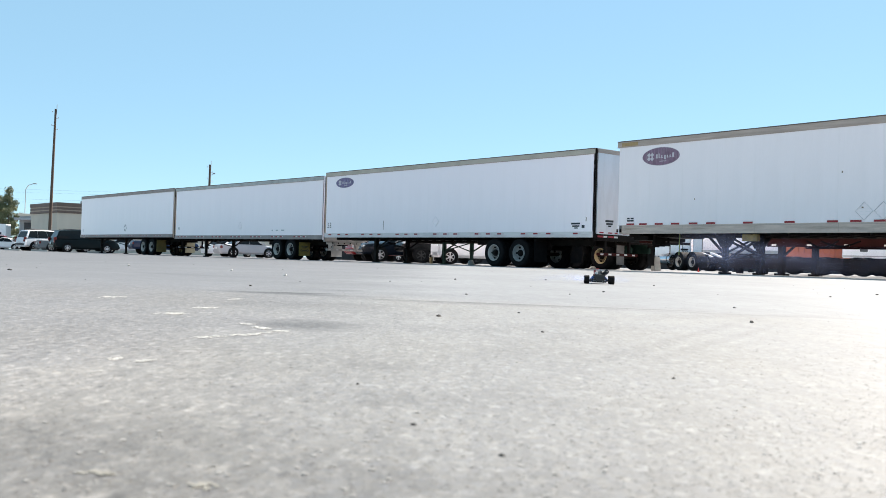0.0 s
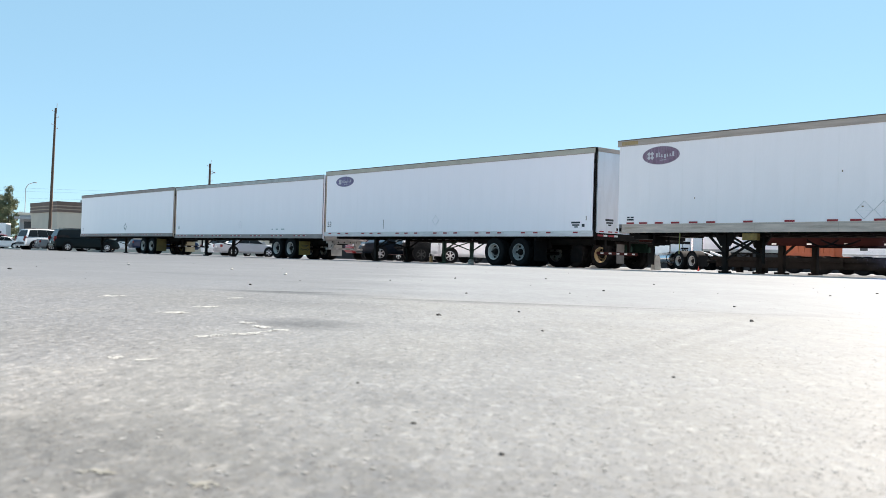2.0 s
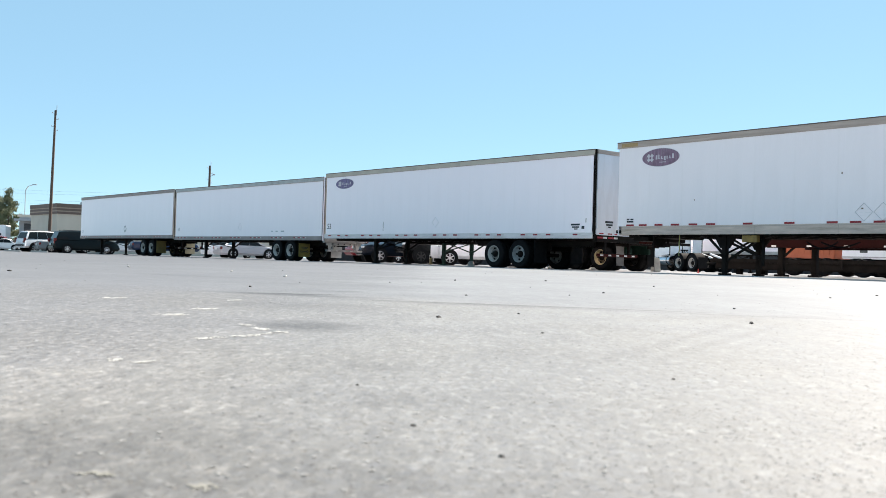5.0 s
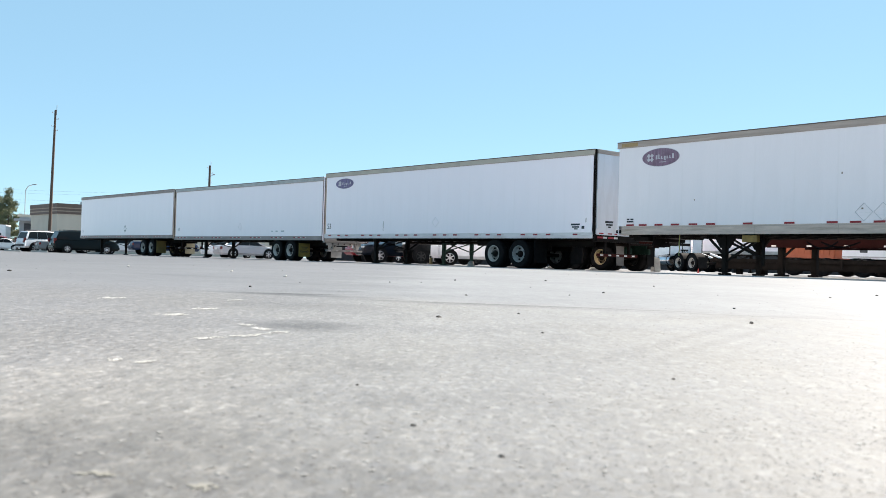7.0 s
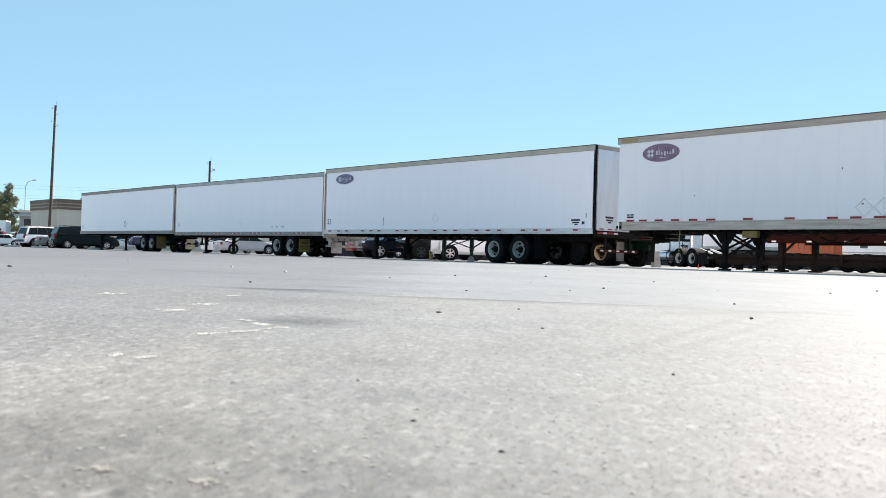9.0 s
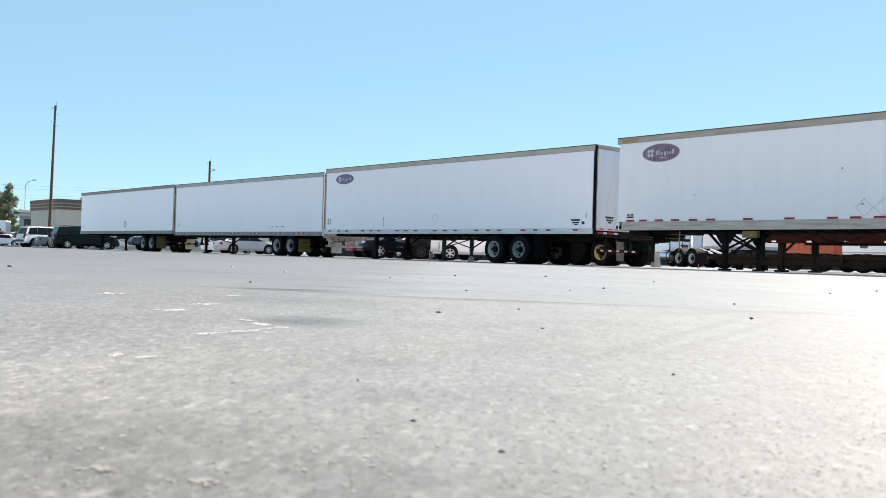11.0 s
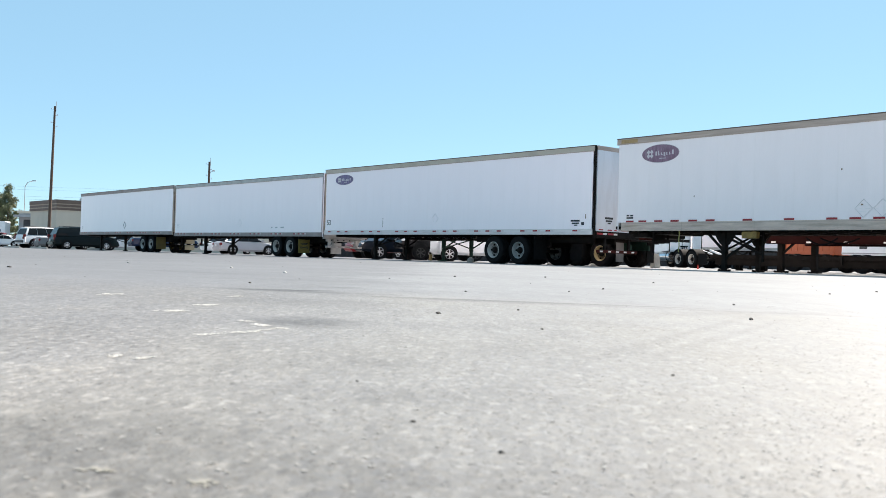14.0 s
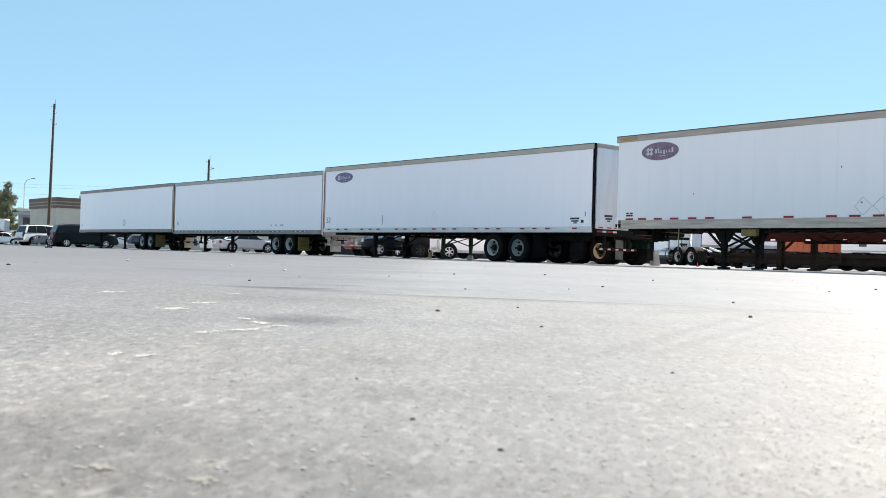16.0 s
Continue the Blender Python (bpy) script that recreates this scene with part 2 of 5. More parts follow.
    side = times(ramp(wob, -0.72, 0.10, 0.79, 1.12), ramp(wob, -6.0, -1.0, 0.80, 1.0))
    tone = times(times(eased(grains), eased(grit)), times(patches, broad))
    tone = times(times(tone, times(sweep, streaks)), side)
    pale = times(ramp(noise_at(58, 2, 0.5, (1, 0.6, 1)), 0.57, 0.67, 1.0, 1.38), ramp(noise_at(150, 2, 0.5, (1, 0.6, 1)), 0.58, 0.70, 1.0, 1.5))
    clumps = ramp(noise_at(38, 3, 0.6, (1, 0.32, 1)), 0.35, 0.65, 0.92, 1.09)
    tone = times(tone, eased(clumps))
    dull = times(ramp(noise_at(84, 2, 0.5, (1, 0.6, 1)), 0.29, 0.40, 0.60, 1.0), ramp(noise_at(190, 2, 0.5, (1, 0.6, 1)), 0.27, 0.37, 0.5, 1.0))
    tone = times(tone, times(eased(pale), eased(dull)))

    def stain(cx, cy, rx, ry, turn, depth):
        """An uneven worn or oily spot of its own shape."""
        mp = n.new("ShaderNodeMapping")
        mp.vector_type = "TEXTURE"
        mp.inputs["Location"].default_value, mp.inputs["Rotation"].default_value, mp.inputs["Scale"].default_value = (cx, cy, 0), (0, 0, radians(turn)), (rx, ry, 1)
        l.new(geo.outputs["Position"], mp.inputs[0])
        ln = n.new("ShaderNodeVectorMath")
        ln.operation = "LENGTH"
        l.new(mp.outputs[0], ln.inputs[0])
        return ramp(combine("ADD", ln.outputs["Value"], noise_at(14, 6, 0.7)), 0.75, 1.5, depth, 1.0)

    # one broad spot at the near left is plain darkening of the tone
    for spot in ((-0.28, 1.97, 0.17, 0.2, 10, 0.56), (-0.55, 3.60, 0.44, 0.15, -20, 0.5), (-0.43, 4.15, 0.13, 0.14, -10, 0.72), (0.12, 3.22, 0.55, 0.12, -14, 0.72), (-1.7, 6.4, 0.9, 0.3, -30, 0.84),
                 (0.95, 2.9, 0.7, 0.12, 30, 0.9), (-0.45, 2.75, 0.35, 0.3, 30, 0.88), (0.16, 1.5, 0.22, 0.18, 0, 0.9), (-0.14, 1.25, 0.22, 0.16, 20, 0.9), (-0.9, 5.2, 0.9, 0.3, 4, 0.9),
                 (-0.30, 0.60, 0.34, 0.30, 10, 0.66), (0.05, 0.55, 0.3, 0.16, 0, 0.84), (-0.02, 0.95, 0.2, 0.1, 10, 0.9), (0.30, 2.2, 0.3, 0.2, 40, 0.93), (0.55, 2.05, 1.2, 0.03, 64, 0.88), (0.62, 2.0, 1.1, 0.025, 62, 0.9), (0.95, 2.98, 0.9, 0.06, -14, 0.86), (-0.57, 3.70, 0.26, 0.07, 13, 0.32), (0.3, 3.24, 0.9, 0.045, -12, 0.55)):
        tone = times(tone, stain(*spot))
    near_mix = n.new("ShaderNodeMix")
    near_mix.data_type = "RGBA"
    l.new(ramp(noise_at(85, 3, 0.6), 0.3, 0.7, 0, 1), near_mix.inputs["Factor"])
    near_mix.inputs["A"].default_value = (0.222, 0.218, 0.216, 1)
    near_mix.inputs["B"].default_value = (0.254, 0.237, 0.212, 1)
    warm = n.new("ShaderNodeMix")
    warm.data_type = "RGBA"
    l.new(ramp(noise_at(1.7, 5, 0.6, (1, 0.5, 1)), 0.44, 0.66, 0, 0.5), warm.inputs["Factor"])
    l.new(near_mix.outputs["Result"], warm.inputs["A"])
    warm.inputs["B"].default_value = (0.262, 0.239, 0.202, 1)
    mix = n.new("ShaderNodeMix")
    mix.data_type = "RGBA"
    l.new(beyond, mix.inputs["Factor"])
    l.new(warm.outputs["Result"], mix.inputs["A"])
    mix.inputs["B"].default_value = (0.232, 0.228, 0.225, 1)
    mul = n.new("ShaderNodeVectorMath")
    mul.operation = "SCALE"
    # the darker side of that painted glare is also tinted a little bluer
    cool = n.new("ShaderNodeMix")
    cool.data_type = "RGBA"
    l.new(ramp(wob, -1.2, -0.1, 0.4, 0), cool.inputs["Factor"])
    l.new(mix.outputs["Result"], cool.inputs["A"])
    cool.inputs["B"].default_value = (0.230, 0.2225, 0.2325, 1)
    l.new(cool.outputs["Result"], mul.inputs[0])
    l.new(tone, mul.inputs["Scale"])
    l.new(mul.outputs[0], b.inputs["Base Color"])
    b.inputs["Roughness"].default_value = 0.9 if loose else 0.6
    b.inputs["Diffuse Roughness"].default_value = 0.8
    b.inputs["Specular IOR Level"].default_value = 0.36
    bp = n.new("ShaderNodeBump")
    bp.inputs["Strength"].default_value, bp.inputs["Distance"].default_value = 0.08, 0.003
    l.new(grains, bp.inputs["Height"])
    l.new(bp.outputs[0], b.inputs["Normal"])
    return m


ASPHALT, AGGREGATE = asphalt("sun-bleached asphalt"), asphalt("asphalt aggregate", True)
bm = bmesh.new()
xs = [-3000, -300, -60, -20, -8, -4, -2, 0, 2, 4, 8, 20, 60, 300, 3000]
ys = [-3000, -60, -5, 0, 2, 5, 10, 20, 40, 80, 160, 400, 1200, 4000]
grid = [[bm.verts.new((x, y, 0)) for x in xs] for y in ys]
for r0, r1 in zip(grid, grid[1:]):
    for k in range(len(xs) - 1):
        bm.faces.new((r0[k], r0[k + 1], r1[k + 1], r1[k]))
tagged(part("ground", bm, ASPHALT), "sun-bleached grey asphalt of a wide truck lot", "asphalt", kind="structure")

# ---- trailers ----
LEN, WID = 16.15, 2.6


def tyre_mesh():
    bm = bmesh.new()
    R, w = 0.515, 0.135
    lathe(bm, [(0.30, -w + 0.01), (0.34, -w), (0.46, -w), (0.495, -w + 0.02), (R, -w + 0.045), (R, -0.05), (R - 0.012, -0.045), (R - 0.012, -0.035), (R, -0.03), (R, 0.03), (R - 0.012, 0.035), (R - 0.012, 0.045), (R, 0.05),
               (R, w - 0.045), (0.495, w - 0.02), (0.46, w), (0.34, w), (0.30, w - 0.01)], 40)
    return mesh_of("tyre", bm, RUBBER)


def rim_mesh(mat):
    bm = bmesh.new()
    lathe(bm, [(0.29, 0.13), (0.305, 0.135), (0.305, -0.135), (0.292, -0.14), (0.278, -0.125), (0.268, -0.03), (0.255, 0.0), (0.24, 0.012)], 36)
    return mesh_of("rim", bm, mat)


def disc_mesh(mat):
    bm = bmesh.new()
    lathe(bm, [(0.242, 0.01), (0.20, 0.012), (0.15, 0.0), (0.13, -0.01), (0.001, -0.012)], 36)
    return mesh_of("wheel_disc", bm, mat)


def hub_mesh():
    bm = bmesh.new()
    lathe(bm, [(0.125, 0.0), (0.122, -0.05), (0.085, -0.06), (0.08, -0.11), (0.06, -0.125), (0.001, -0.127)], 20)
    return mesh_of("hub", bm, STEEL)


def hole_mesh():
    bm = bmesh.new()
    bmesh.ops.create_cone(bm, cap_ends=True, segments=10, radius1=0.036, radius2=0.036, depth=0.05, matrix=pose(0, 0, 0, 90))
    return mesh_of("hand_hole", bm, STEEL)


TYRE, HOLE, HUB = tyre_mesh(), hole_mesh(), hub_mesh()
RIMS = {"grey": rim_mesh(RIM_GREY), "white": rim_mesh(RIM_WHITE), "yellow": rim_mesh(RIM_YELLOW), "dark": rim_mesh(RIM_DARK)}


# discs darker than their rings: recess shade and dirt in one colour
DISCS = {"grey": disc_mesh(RIM_GREY), "white": disc_mesh(material("shade-darkened dirty wheel disc", (0.21, 0.195, 0.175), 0.6, vary=0.3, scale=8, stain=(0.1, 0.08, 0.07), stain_amount=0.6)), "yellow": disc_mesh(material("shade-darkened rusty yellow disc", (0.15, 0.115, 0.06), 0.6, vary=0.3, scale=8, stain=(0.08, 0.06, 0.05), stain_amount=0.7)), "dark": disc_mesh(RIM_DARK)}


def truck_wheel(parent, m, rim="white", name="wheel"):
    w = part(name, TYRE, RUBBER, parent, "", m)
    part("rim", RIMS[rim], None, w)
    part("wheel_disc", DISCS[rim], None, w)
    for k in range(5):
        a = 2 * math.pi * (k + 0.5) / 5
        part("hand_hole", HOLE, None, w, "", pose(0.205 * math.cos(a), 0.0, 0.205 * math.sin(a)))
    part("hub", HUB, None, w)
    return w


def oval(bm, cx, cz, rx, rz, y, depth, n=40):
    ring = [bm.verts.new((cx + rx * math.cos(2 * math.pi * k / n), y, cz + rz * math.sin(2 * math.pi * k / n))) for k in range(n)]
    f = bm.faces.new(ring)
    up = bmesh.ops.extrude_face_region(bm, geom=[f])["geom"]
    bmesh.ops.translate(bm, verts=[v for v in up if isinstance(v, bmesh.types.BMVert)], vec=(0, depth, 0))


def diamond(parent, cx, cz, r, mat, worn=True):
    """A square placard outline on its corner, peeled away in places."""
    rnd = random.Random(int(cx * 100))
    bm = bmesh.new()
    pts = [(cx - r, cz), (cx, cz + r), (cx + r, cz), (cx, cz - r)]
    for p, q in zip(pts, pts[1:] + pts[:1]):
        n = 7 if worn else 1
        for k in range(n):
            u, v = k / n, (k + 1.02) / n
            a = (p[0] + (q[0] - p[0]) * u, p[1] + (q[1] - p[1]) * u)
            b = (p[0] + (q[0] - p[0]) * v, p[1] + (q[1] - p[1]) * v)
            o = -0.006 - 0.0004 * (k % 2)
            beam(bm, (a[0], o, a[1]), (b[0], o, b[1]), rnd.uniform(0.008, 0.022) if worn else 0.018, 0.004)
    part("placard_frame", bm, mat, parent, "faded diamond placard outline")


def trailer(m, H, zr, label, skin=None, top=RAIL_DARK, rail=RAIL_GREY, rail_h=0.2, flap=FLAP_GREY, rims=("white", "white"), legs=STEEL, tandem=(11.55, 12.87), reflectors=(), top_h=0.19, far_flap=None, post=RAIL_DARK, guard=RED_STEEL, far_rims=None, door_skin=None, sill=STEEL, panels=13, L=LEN, gear=3.3, post_w=0.1, flap_w=0.64, rail_from=0.02, nose=0.0, braced=True, flap_at=None):
    skin = skin or WHITE
    t = thing("semi_trailer", label, "trailer", m, "parked box trailers")
    # box
    slab("floor_deck", nose + 0.02, L - 0.02, 0.03, WID - 0.03, zr + 0.05, zr + 0.15, STEEL, t)
    slab("roof_sheet", nose + 0.03, L - 0.03, 0.03, WID - 0.03, H - 0.03, H - 0.005, skin, t)
    w = (L - 0.24 - nose) / panels
    bm = bmesh.new()
    box(bm, 0.001, w - 0.001, 0, 0.03, zr + rail_h, H - top_h)
    me = mesh_of("side_panel", bm, skin)
    for k in range(panels):
        part("side_panel", me, skin, t, "", pose(nose + 0.12 + k * w, 0.0 if k % 2 else 0.0006, 0))
    slab("far_wall", nose + 0.05, L - 0.05, WID - 0.03, WID, zr, H - 0.01, skin, t)
    bm = bmesh.new()
    box(bm, nose, nose + 0.14, 0.012, WID - 0.012, zr, H - 0.02)
    bmesh.ops.bevel(bm, geom=[e for e in bm.edges if abs(e.verts[0].co.z - e.verts[1].co.z) > 1 and e.verts[0].co.x < nose + 0.01], offset=0.11, segments=5, affect="EDGES")
    part("front_wall", bm, skin, t)
    slab("top_rail", nose + 0.02, L - 0.06, -0.012, 0.04, H - top_h, H, top, t, "", 0.008)
    slab("top_rail", nose + 0.02, L - 0.06, WID - 0.04, WID + 0.012, H - top_h, H, top, t, "", 0.008)
    slab("rail_lip", nose + 0.02, L - 0.06, -0.018, 0.03, H - 0.024, H + 0.006, RAIL_EDGE, t, "", 0.004)
    slab("rail_lip", nose + 0.02, L - 0.06, -0.016, 0.03, H - top_h - 0.012, H - top_h + 0.014, RAIL_DARK, t, "", 0.004)
    slab("bottom_rail", nose + rail_from, L - 0.08, -0.014, 0.04, zr, zr + rail_h, rail, t, "", 0.006)
    slab("bottom_rail", nose + 0.02, L - 0.08, WID - 0.04, WID + 0.014, zr, zr + rail_h, rail, t, "", 0.006)
    bm = bmesh.new()
    box(bm, 0, 0.16, 0, 0.003, 0, 0.055)
    tape_r = mesh_of("reflector", bm, RED_TAPE)
    bm = bmesh.new()
    box(bm, 0, 0.16, 0, 0.003, 0, 0.055)
    tape_w = mesh_of("reflector", bm, RAIL_TAPE)
    for x, z, wide in reflectors:
        part("reflector", tape_r, None, t, "red reflective strip", pose(x, -0.0185, z) @ Matrix.Diagonal((wide, 1, 1, 1)))
        if z > zr + rail_h:
            continue
        part("reflector", tape_w, None, t, "white reflective strip", pose(x + 0.16 * wide + 0.01, -0.0185, z) @ Matrix.Diagonal((wide * 0.7, 1, 1, 1)))
    # rear frame and doors
    for y0 in (0.0, WID - post_w):
        slab("rear_post", L - post_w, L, y0, y0 + post_w, zr - 0.02, H, post, t, "", 0.01)
    slab("rear_header", L - 0.1, L, 0.1, WID - 0.1, H - 0.14, H, RAIL_DARK, t, "", 0.01)
    slab("rear_sill", L - 0.14, L + 0.01, 0.1, WID - 0.1, zr - 0.1, zr + 0.12, sill, t, "", 0.01)
    for k in range(2):
        y0 = 0.105 + k * 1.2
        d = slab("door", L - 0.06, L - 0.012, y0, y0 + 1.185, zr + 0.125, H - 0.145, door_skin or skin, t, "", 0.006)
        for z in (zr + 0.35, zr + 1.0, zr + 1.65, H - 0.35):
            yh = y0 + 0.02 if k == 0 else y0 + 1.065
            slab("hinge", L - 0.014, L + 0.014, yh - 0.03, yh + 0.13, z, z + 0.09, door_skin or RAIL_GREY, d, "", 0.006)
        if k or not door_skin:
            bm = bmesh.new()
            rod(bm, (L + 0.012, y0 + 0.75, zr + 0.14), (L + 0.012, y0 + 0.75, H - 0.16), 0.017)
            part("lock_rod", bm, door_skin or RAIL_GREY, d)
        for y in (0.15, 0.6, 0.95):
            slab("reflector", L - 0.013, L - 0.008, y0 + y, y0 + y + 0.22, zr + 0.16, zr + 0.2, RED_TAPE, d, "red reflective strip")
    # underframe
    bm = bmesh.new()
    box(bm, 0, 0.06, 0.05, WID - 0.05, 0, 0.1)
    cross = mesh_of("crossmember", bm, STEEL)
    for k in range(26):
        part("crossmember", cross, None, t, "", pose(0.9 + k * 0.57, 0, zr - 0.055))
    slab("kingpin_plate", 0.15, 1.9, 0.5, WID - 0.5, zr - 0.09, zr + 0.045, STEEL, t, "", 0.02)
    for y in (0.72, 1.80):
        slab("slider_rail", 9.6, L - 0.6, y, y + 0.08, zr - 0.26, zr - 0.06, legs, t, "", 0.01)
    # landing gear
    flap_at = flap_at or tandem[1] + 0.78
    for y in (0.38, 2.12):
        leg = slab("landing_leg", gear - 0.075, gear + 0.075, y - 0.08, y + 0.08, 0.5, zr + 0.04, legs, t, "", 0.01)
        slab("inner_leg", gear - 0.06, gear + 0.06, y - 0.06, y + 0.06, 0.06, 0.5, legs, leg)
        slab("foot", gear - 0.15, gear + 0.15, y - 0.13, y + 0.13, 0.0, 0.06, legs, leg, "", 0.015)
        if braced:
            bm = bmesh.new()
            beam(bm, (gear + 0.05, y, 0.62), (gear + 1.05, y, zr), 0.05, 0.05)
            part("leg_brace", bm, legs, t)
    bm = bmesh.new()
    beam(bm, (gear, 0.42, 0.62), (gear, 2.08, zr - 0.02), 0.06, 0.04)
    part("leg_brace", bm, legs, t)
    bm = bmesh.new()
    beam(bm, (gear + 0.02, 0.42, zr - 0.02), (gear + 0.02, 2.08, 0.62), 0.06, 0.04)
    part("leg_brace", bm, legs, t)
    # tandem
    for x, rm in zip(tandem, rims):
        bm = bmesh.new()
        rod(bm, (x, 0.3, 0.515), (x, WID - 0.3, 0.515), 0.065, 14)
        part("axle", bm, STEEL, t)
        for y, f in ((0.15, 0), (0.47, 0), (WID - 0.47, 180), (WID - 0.15, 180)):
            truck_wheel(t, pose(x, y, 0.515, 0, 0, f), (far_rims or rm) if f else rm)
    slab("bogie_frame", tandem[0] - 0.9, tandem[1] + 0.95, 0.66, 0.8, 0.66, zr - 0.2, legs, t, "", 0.02)
    slab("bogie_frame", tandem[0] - 0.9, tandem[1] + 0.95, WID - 0.8, WID - 0.66, 0.66, zr - 0.2, legs, t, "", 0.02)
    for y in (0.03, WID - 0.67):
        slab("mud_flap", flap_at, flap_at + 0.02, y, y + flap_w, 0.2, zr - 0.12, (far_flap or flap) if y > 1 else flap, t, "", 0.004)
        slab("flap_bracket", flap_at - 0.02, flap_at + 0.05, y, y + 0.7, zr - 0.14, zr - 0.06, STEEL, t)
    # rear guard
    if guard is None:
        return t
    g = slab("rear_guard", L - 0.12, L - 0.02, 0.25, WID - 0.25, 0.48, 0.58, guard, t, "rear guard bar with reflective tape", 0.01)
    for k in range(5):
        slab("tape", L - 0.0195, L - 0.016, 0.35 + k * 0.42, 0.5 + k * 0.42, 0.505, 0.555, WHITE_TAPE, g, "white reflective strip")
    for y in (0.62, WID - 0.70):
        slab("guard_upright", L - 0.13, L - 0.05, y, y + 0.08, 0.58, zr - 0.05, sill, t)
    return t


def decal(t, cx, cz, rx, rz, mat=LOGO):
    bm = bmesh.new()
    oval(bm, cx, cz, rx, rz, -0.004, -0.003)
    ring = part("decal_ring", bm, LOGO_EDGE, t, "pale ring of a faded oval decal")
    bm = bmesh.new()
    oval(bm, cx, cz, rx - 0.014, rz - 0.014, -0.0075, -0.002)
    d = part("decal", bm, mat, t, "worn plum oval company decal")
    bm = bmesh.new()
    for k in range(4):
        m = Matrix.Translation((cx - rx * 0.55, -0.0105, cz)) @ pose(0, 0, 0, 0, 45 + 90 * k) @ Matrix.Translation((0, 0, rz * 0.3))
        box(bm, -0.05, 0.05, -0.001, 0.001, -0.05, 0.05, m)
    part("emblem", bm, LOGO_EDGE, d, "pale four-petal emblem")
    bm = bmesh.new()
    for k, (lo, hi) in enumerate(((-0.2, 0.24), (-0.2, 0.3), (-0.2, 0.1), (-0.34, 0.1), (-0.2, 0.1), (-0.2, 0.1), (-0.2, 0.3))):
        x = cx + rx * (-0.26 + 0.145 * k)
        box(bm, x, x + rx * (0.05 if k % 3 else 0.09), -0.0115, -0.0095, cz + rz * lo, cz + rz * hi)
        box(bm, x, x + rx * 0.1, -0.0115, -0.0095, cz + rz * (lo + 0.02), cz + rz * (lo + 0.08))
    box(bm, cx - rx * 0.05, cx + rx * 0.3, -0.0115, -0.0095, cz - rz * 0.56, cz - rz * 0.5)
    part("word_bar", bm, LOGO_EDGE, d, "pale bars in place of lettering")


def triples(step, first, zr, rail_h):
    return [(x + d, zr + rail_h * 0.5, 1.0) for x in np.arange(first, LEN - 1.2, step) for d in (0, 0.42, 0.84)]


T3_TAPE = [0.25, 0.98, 1.6, 2.83, 3.45, 4.03, 5.3, 5.9, 6.54, 7.76, 8.38, 9.0, 10.23, 10.86, 11.47, 12.7, 13.32, 13.95, 15.2]
T4_TAPE = [0.47, 0.97, 1.58, 2.19, 2.84, 3.45, 4.68, 5.96, 7.18, 7.81, 8.43, 9.7, 10.9]
T1 = trailer(pose(-26.342, 69.127, 0, 0, 0, -50.03), 4.045, 1.094, "long white box trailer with grey rails and yellow mud flaps", top=RAIL_DULL, rail=RAIL_DULL, flap=FLAP_YELLOW, far_flap=FLAP_BEIGE, post=RAIL_TAN, door_skin=RAIL_TAN, far_rims="yellow", guard=STEEL, post_w=0.05, reflectors=triples(2.1, 0.5, 1.094, 0.2), L=15.84, tandem=(11.35, 12.63))
T2 = trailer(pose(-15.973, 56.615, 0, 0, 0, -48.78), 4.002, 1.0, "long white box trailer with yellow mud flaps beside the others", top=RAIL_GREY, rail=RAIL_DULL, flap=FLAP_GOLD, far_flap=PALE_FLAP, sill=RAIL_GREY, post=WHITE, post_w=0.05, door_skin=RAIL_TAN, guard=RAIL_GREY, tandem=(11.49, 12.75), L=15.63, reflectors=triples(2.1, 0.5, 1.0, 0.2))
T3 = trailer(pose(-5.449, 44.079, 0, 0, 0, -49.51), 4.075, 1.077, "white box trailer with a cream top rail and oval decal", rail=RAIL_PALE, gear=3.45, top=RAIL_TAN, post=STEEL, door_skin=DOOR_WHITE, post_w=0.06, nose=-0.13, tandem=(11.27, 12.58), flap=RUBBER, rims=("white", "grey"), reflectors=[(x, 1.185, 1.35) for x in T3_TAPE])
T4 = trailer(pose(5.48, 30.456, 0, 0, 0, -50.92), 4.11, 1.17, "white box trailer with heavy grey bottom rail and oval decal", AGED_WHITE, gear=3.85, braced=False, rail_from=0.27, rail=RAIL_OLD, rail_h=0.27, flap=RUBBER, reflectors=[(x, 1.442, 1.9) for x in T4_TAPE])
decal(T3, 1.44, 3.55, 0.70, 0.235, LOGO_BLUE)
decal(T4, 1.74, 3.54, 0.71, 0.285)
for cx in (8.17, 8.66):
    for dz, w in ((0.06, 0.14), (-0.02, 0.18), (-0.09, 0.11)):
        slab("placard_line", cx - w, cx + w, -0.0045, -0.0025, 1.72 + dz, 1.735 + dz, GHOST_MARK, T4, "ghost of a placard line")
UP = pose(0, 0, 0, 90)
text_part("length_mark", "53", 0.34, DARK_MARK, T3, pose(0.12, -0.004, 1.52) @ UP, "black painted number 53")
text_part("length_mark", "53", 0.26, FADED_MARK, T2, pose(0.42, -0.004, 1.52) @ UP, "faded painted number 53")
text_part("length_mark", "53", 0.26, FADED_MARK, T1, pose(0.42, -0.004, 1.52) @ UP, "faded painted number 53")
diamond(T4, 8.17, 1.72, 0.23, MID_MARK)
diamond(T4, 8.66, 1.72, 0.23, MID_MARK)
diamond(T3, 7.88, 1.72, 0.2, GHOST_MARK)
diamond(T2, 7.8, 1.70, 0.2, GHOST_MARK)
diamond(T1, 8.4, 1.72, 0.22, DARK_MARK, False)


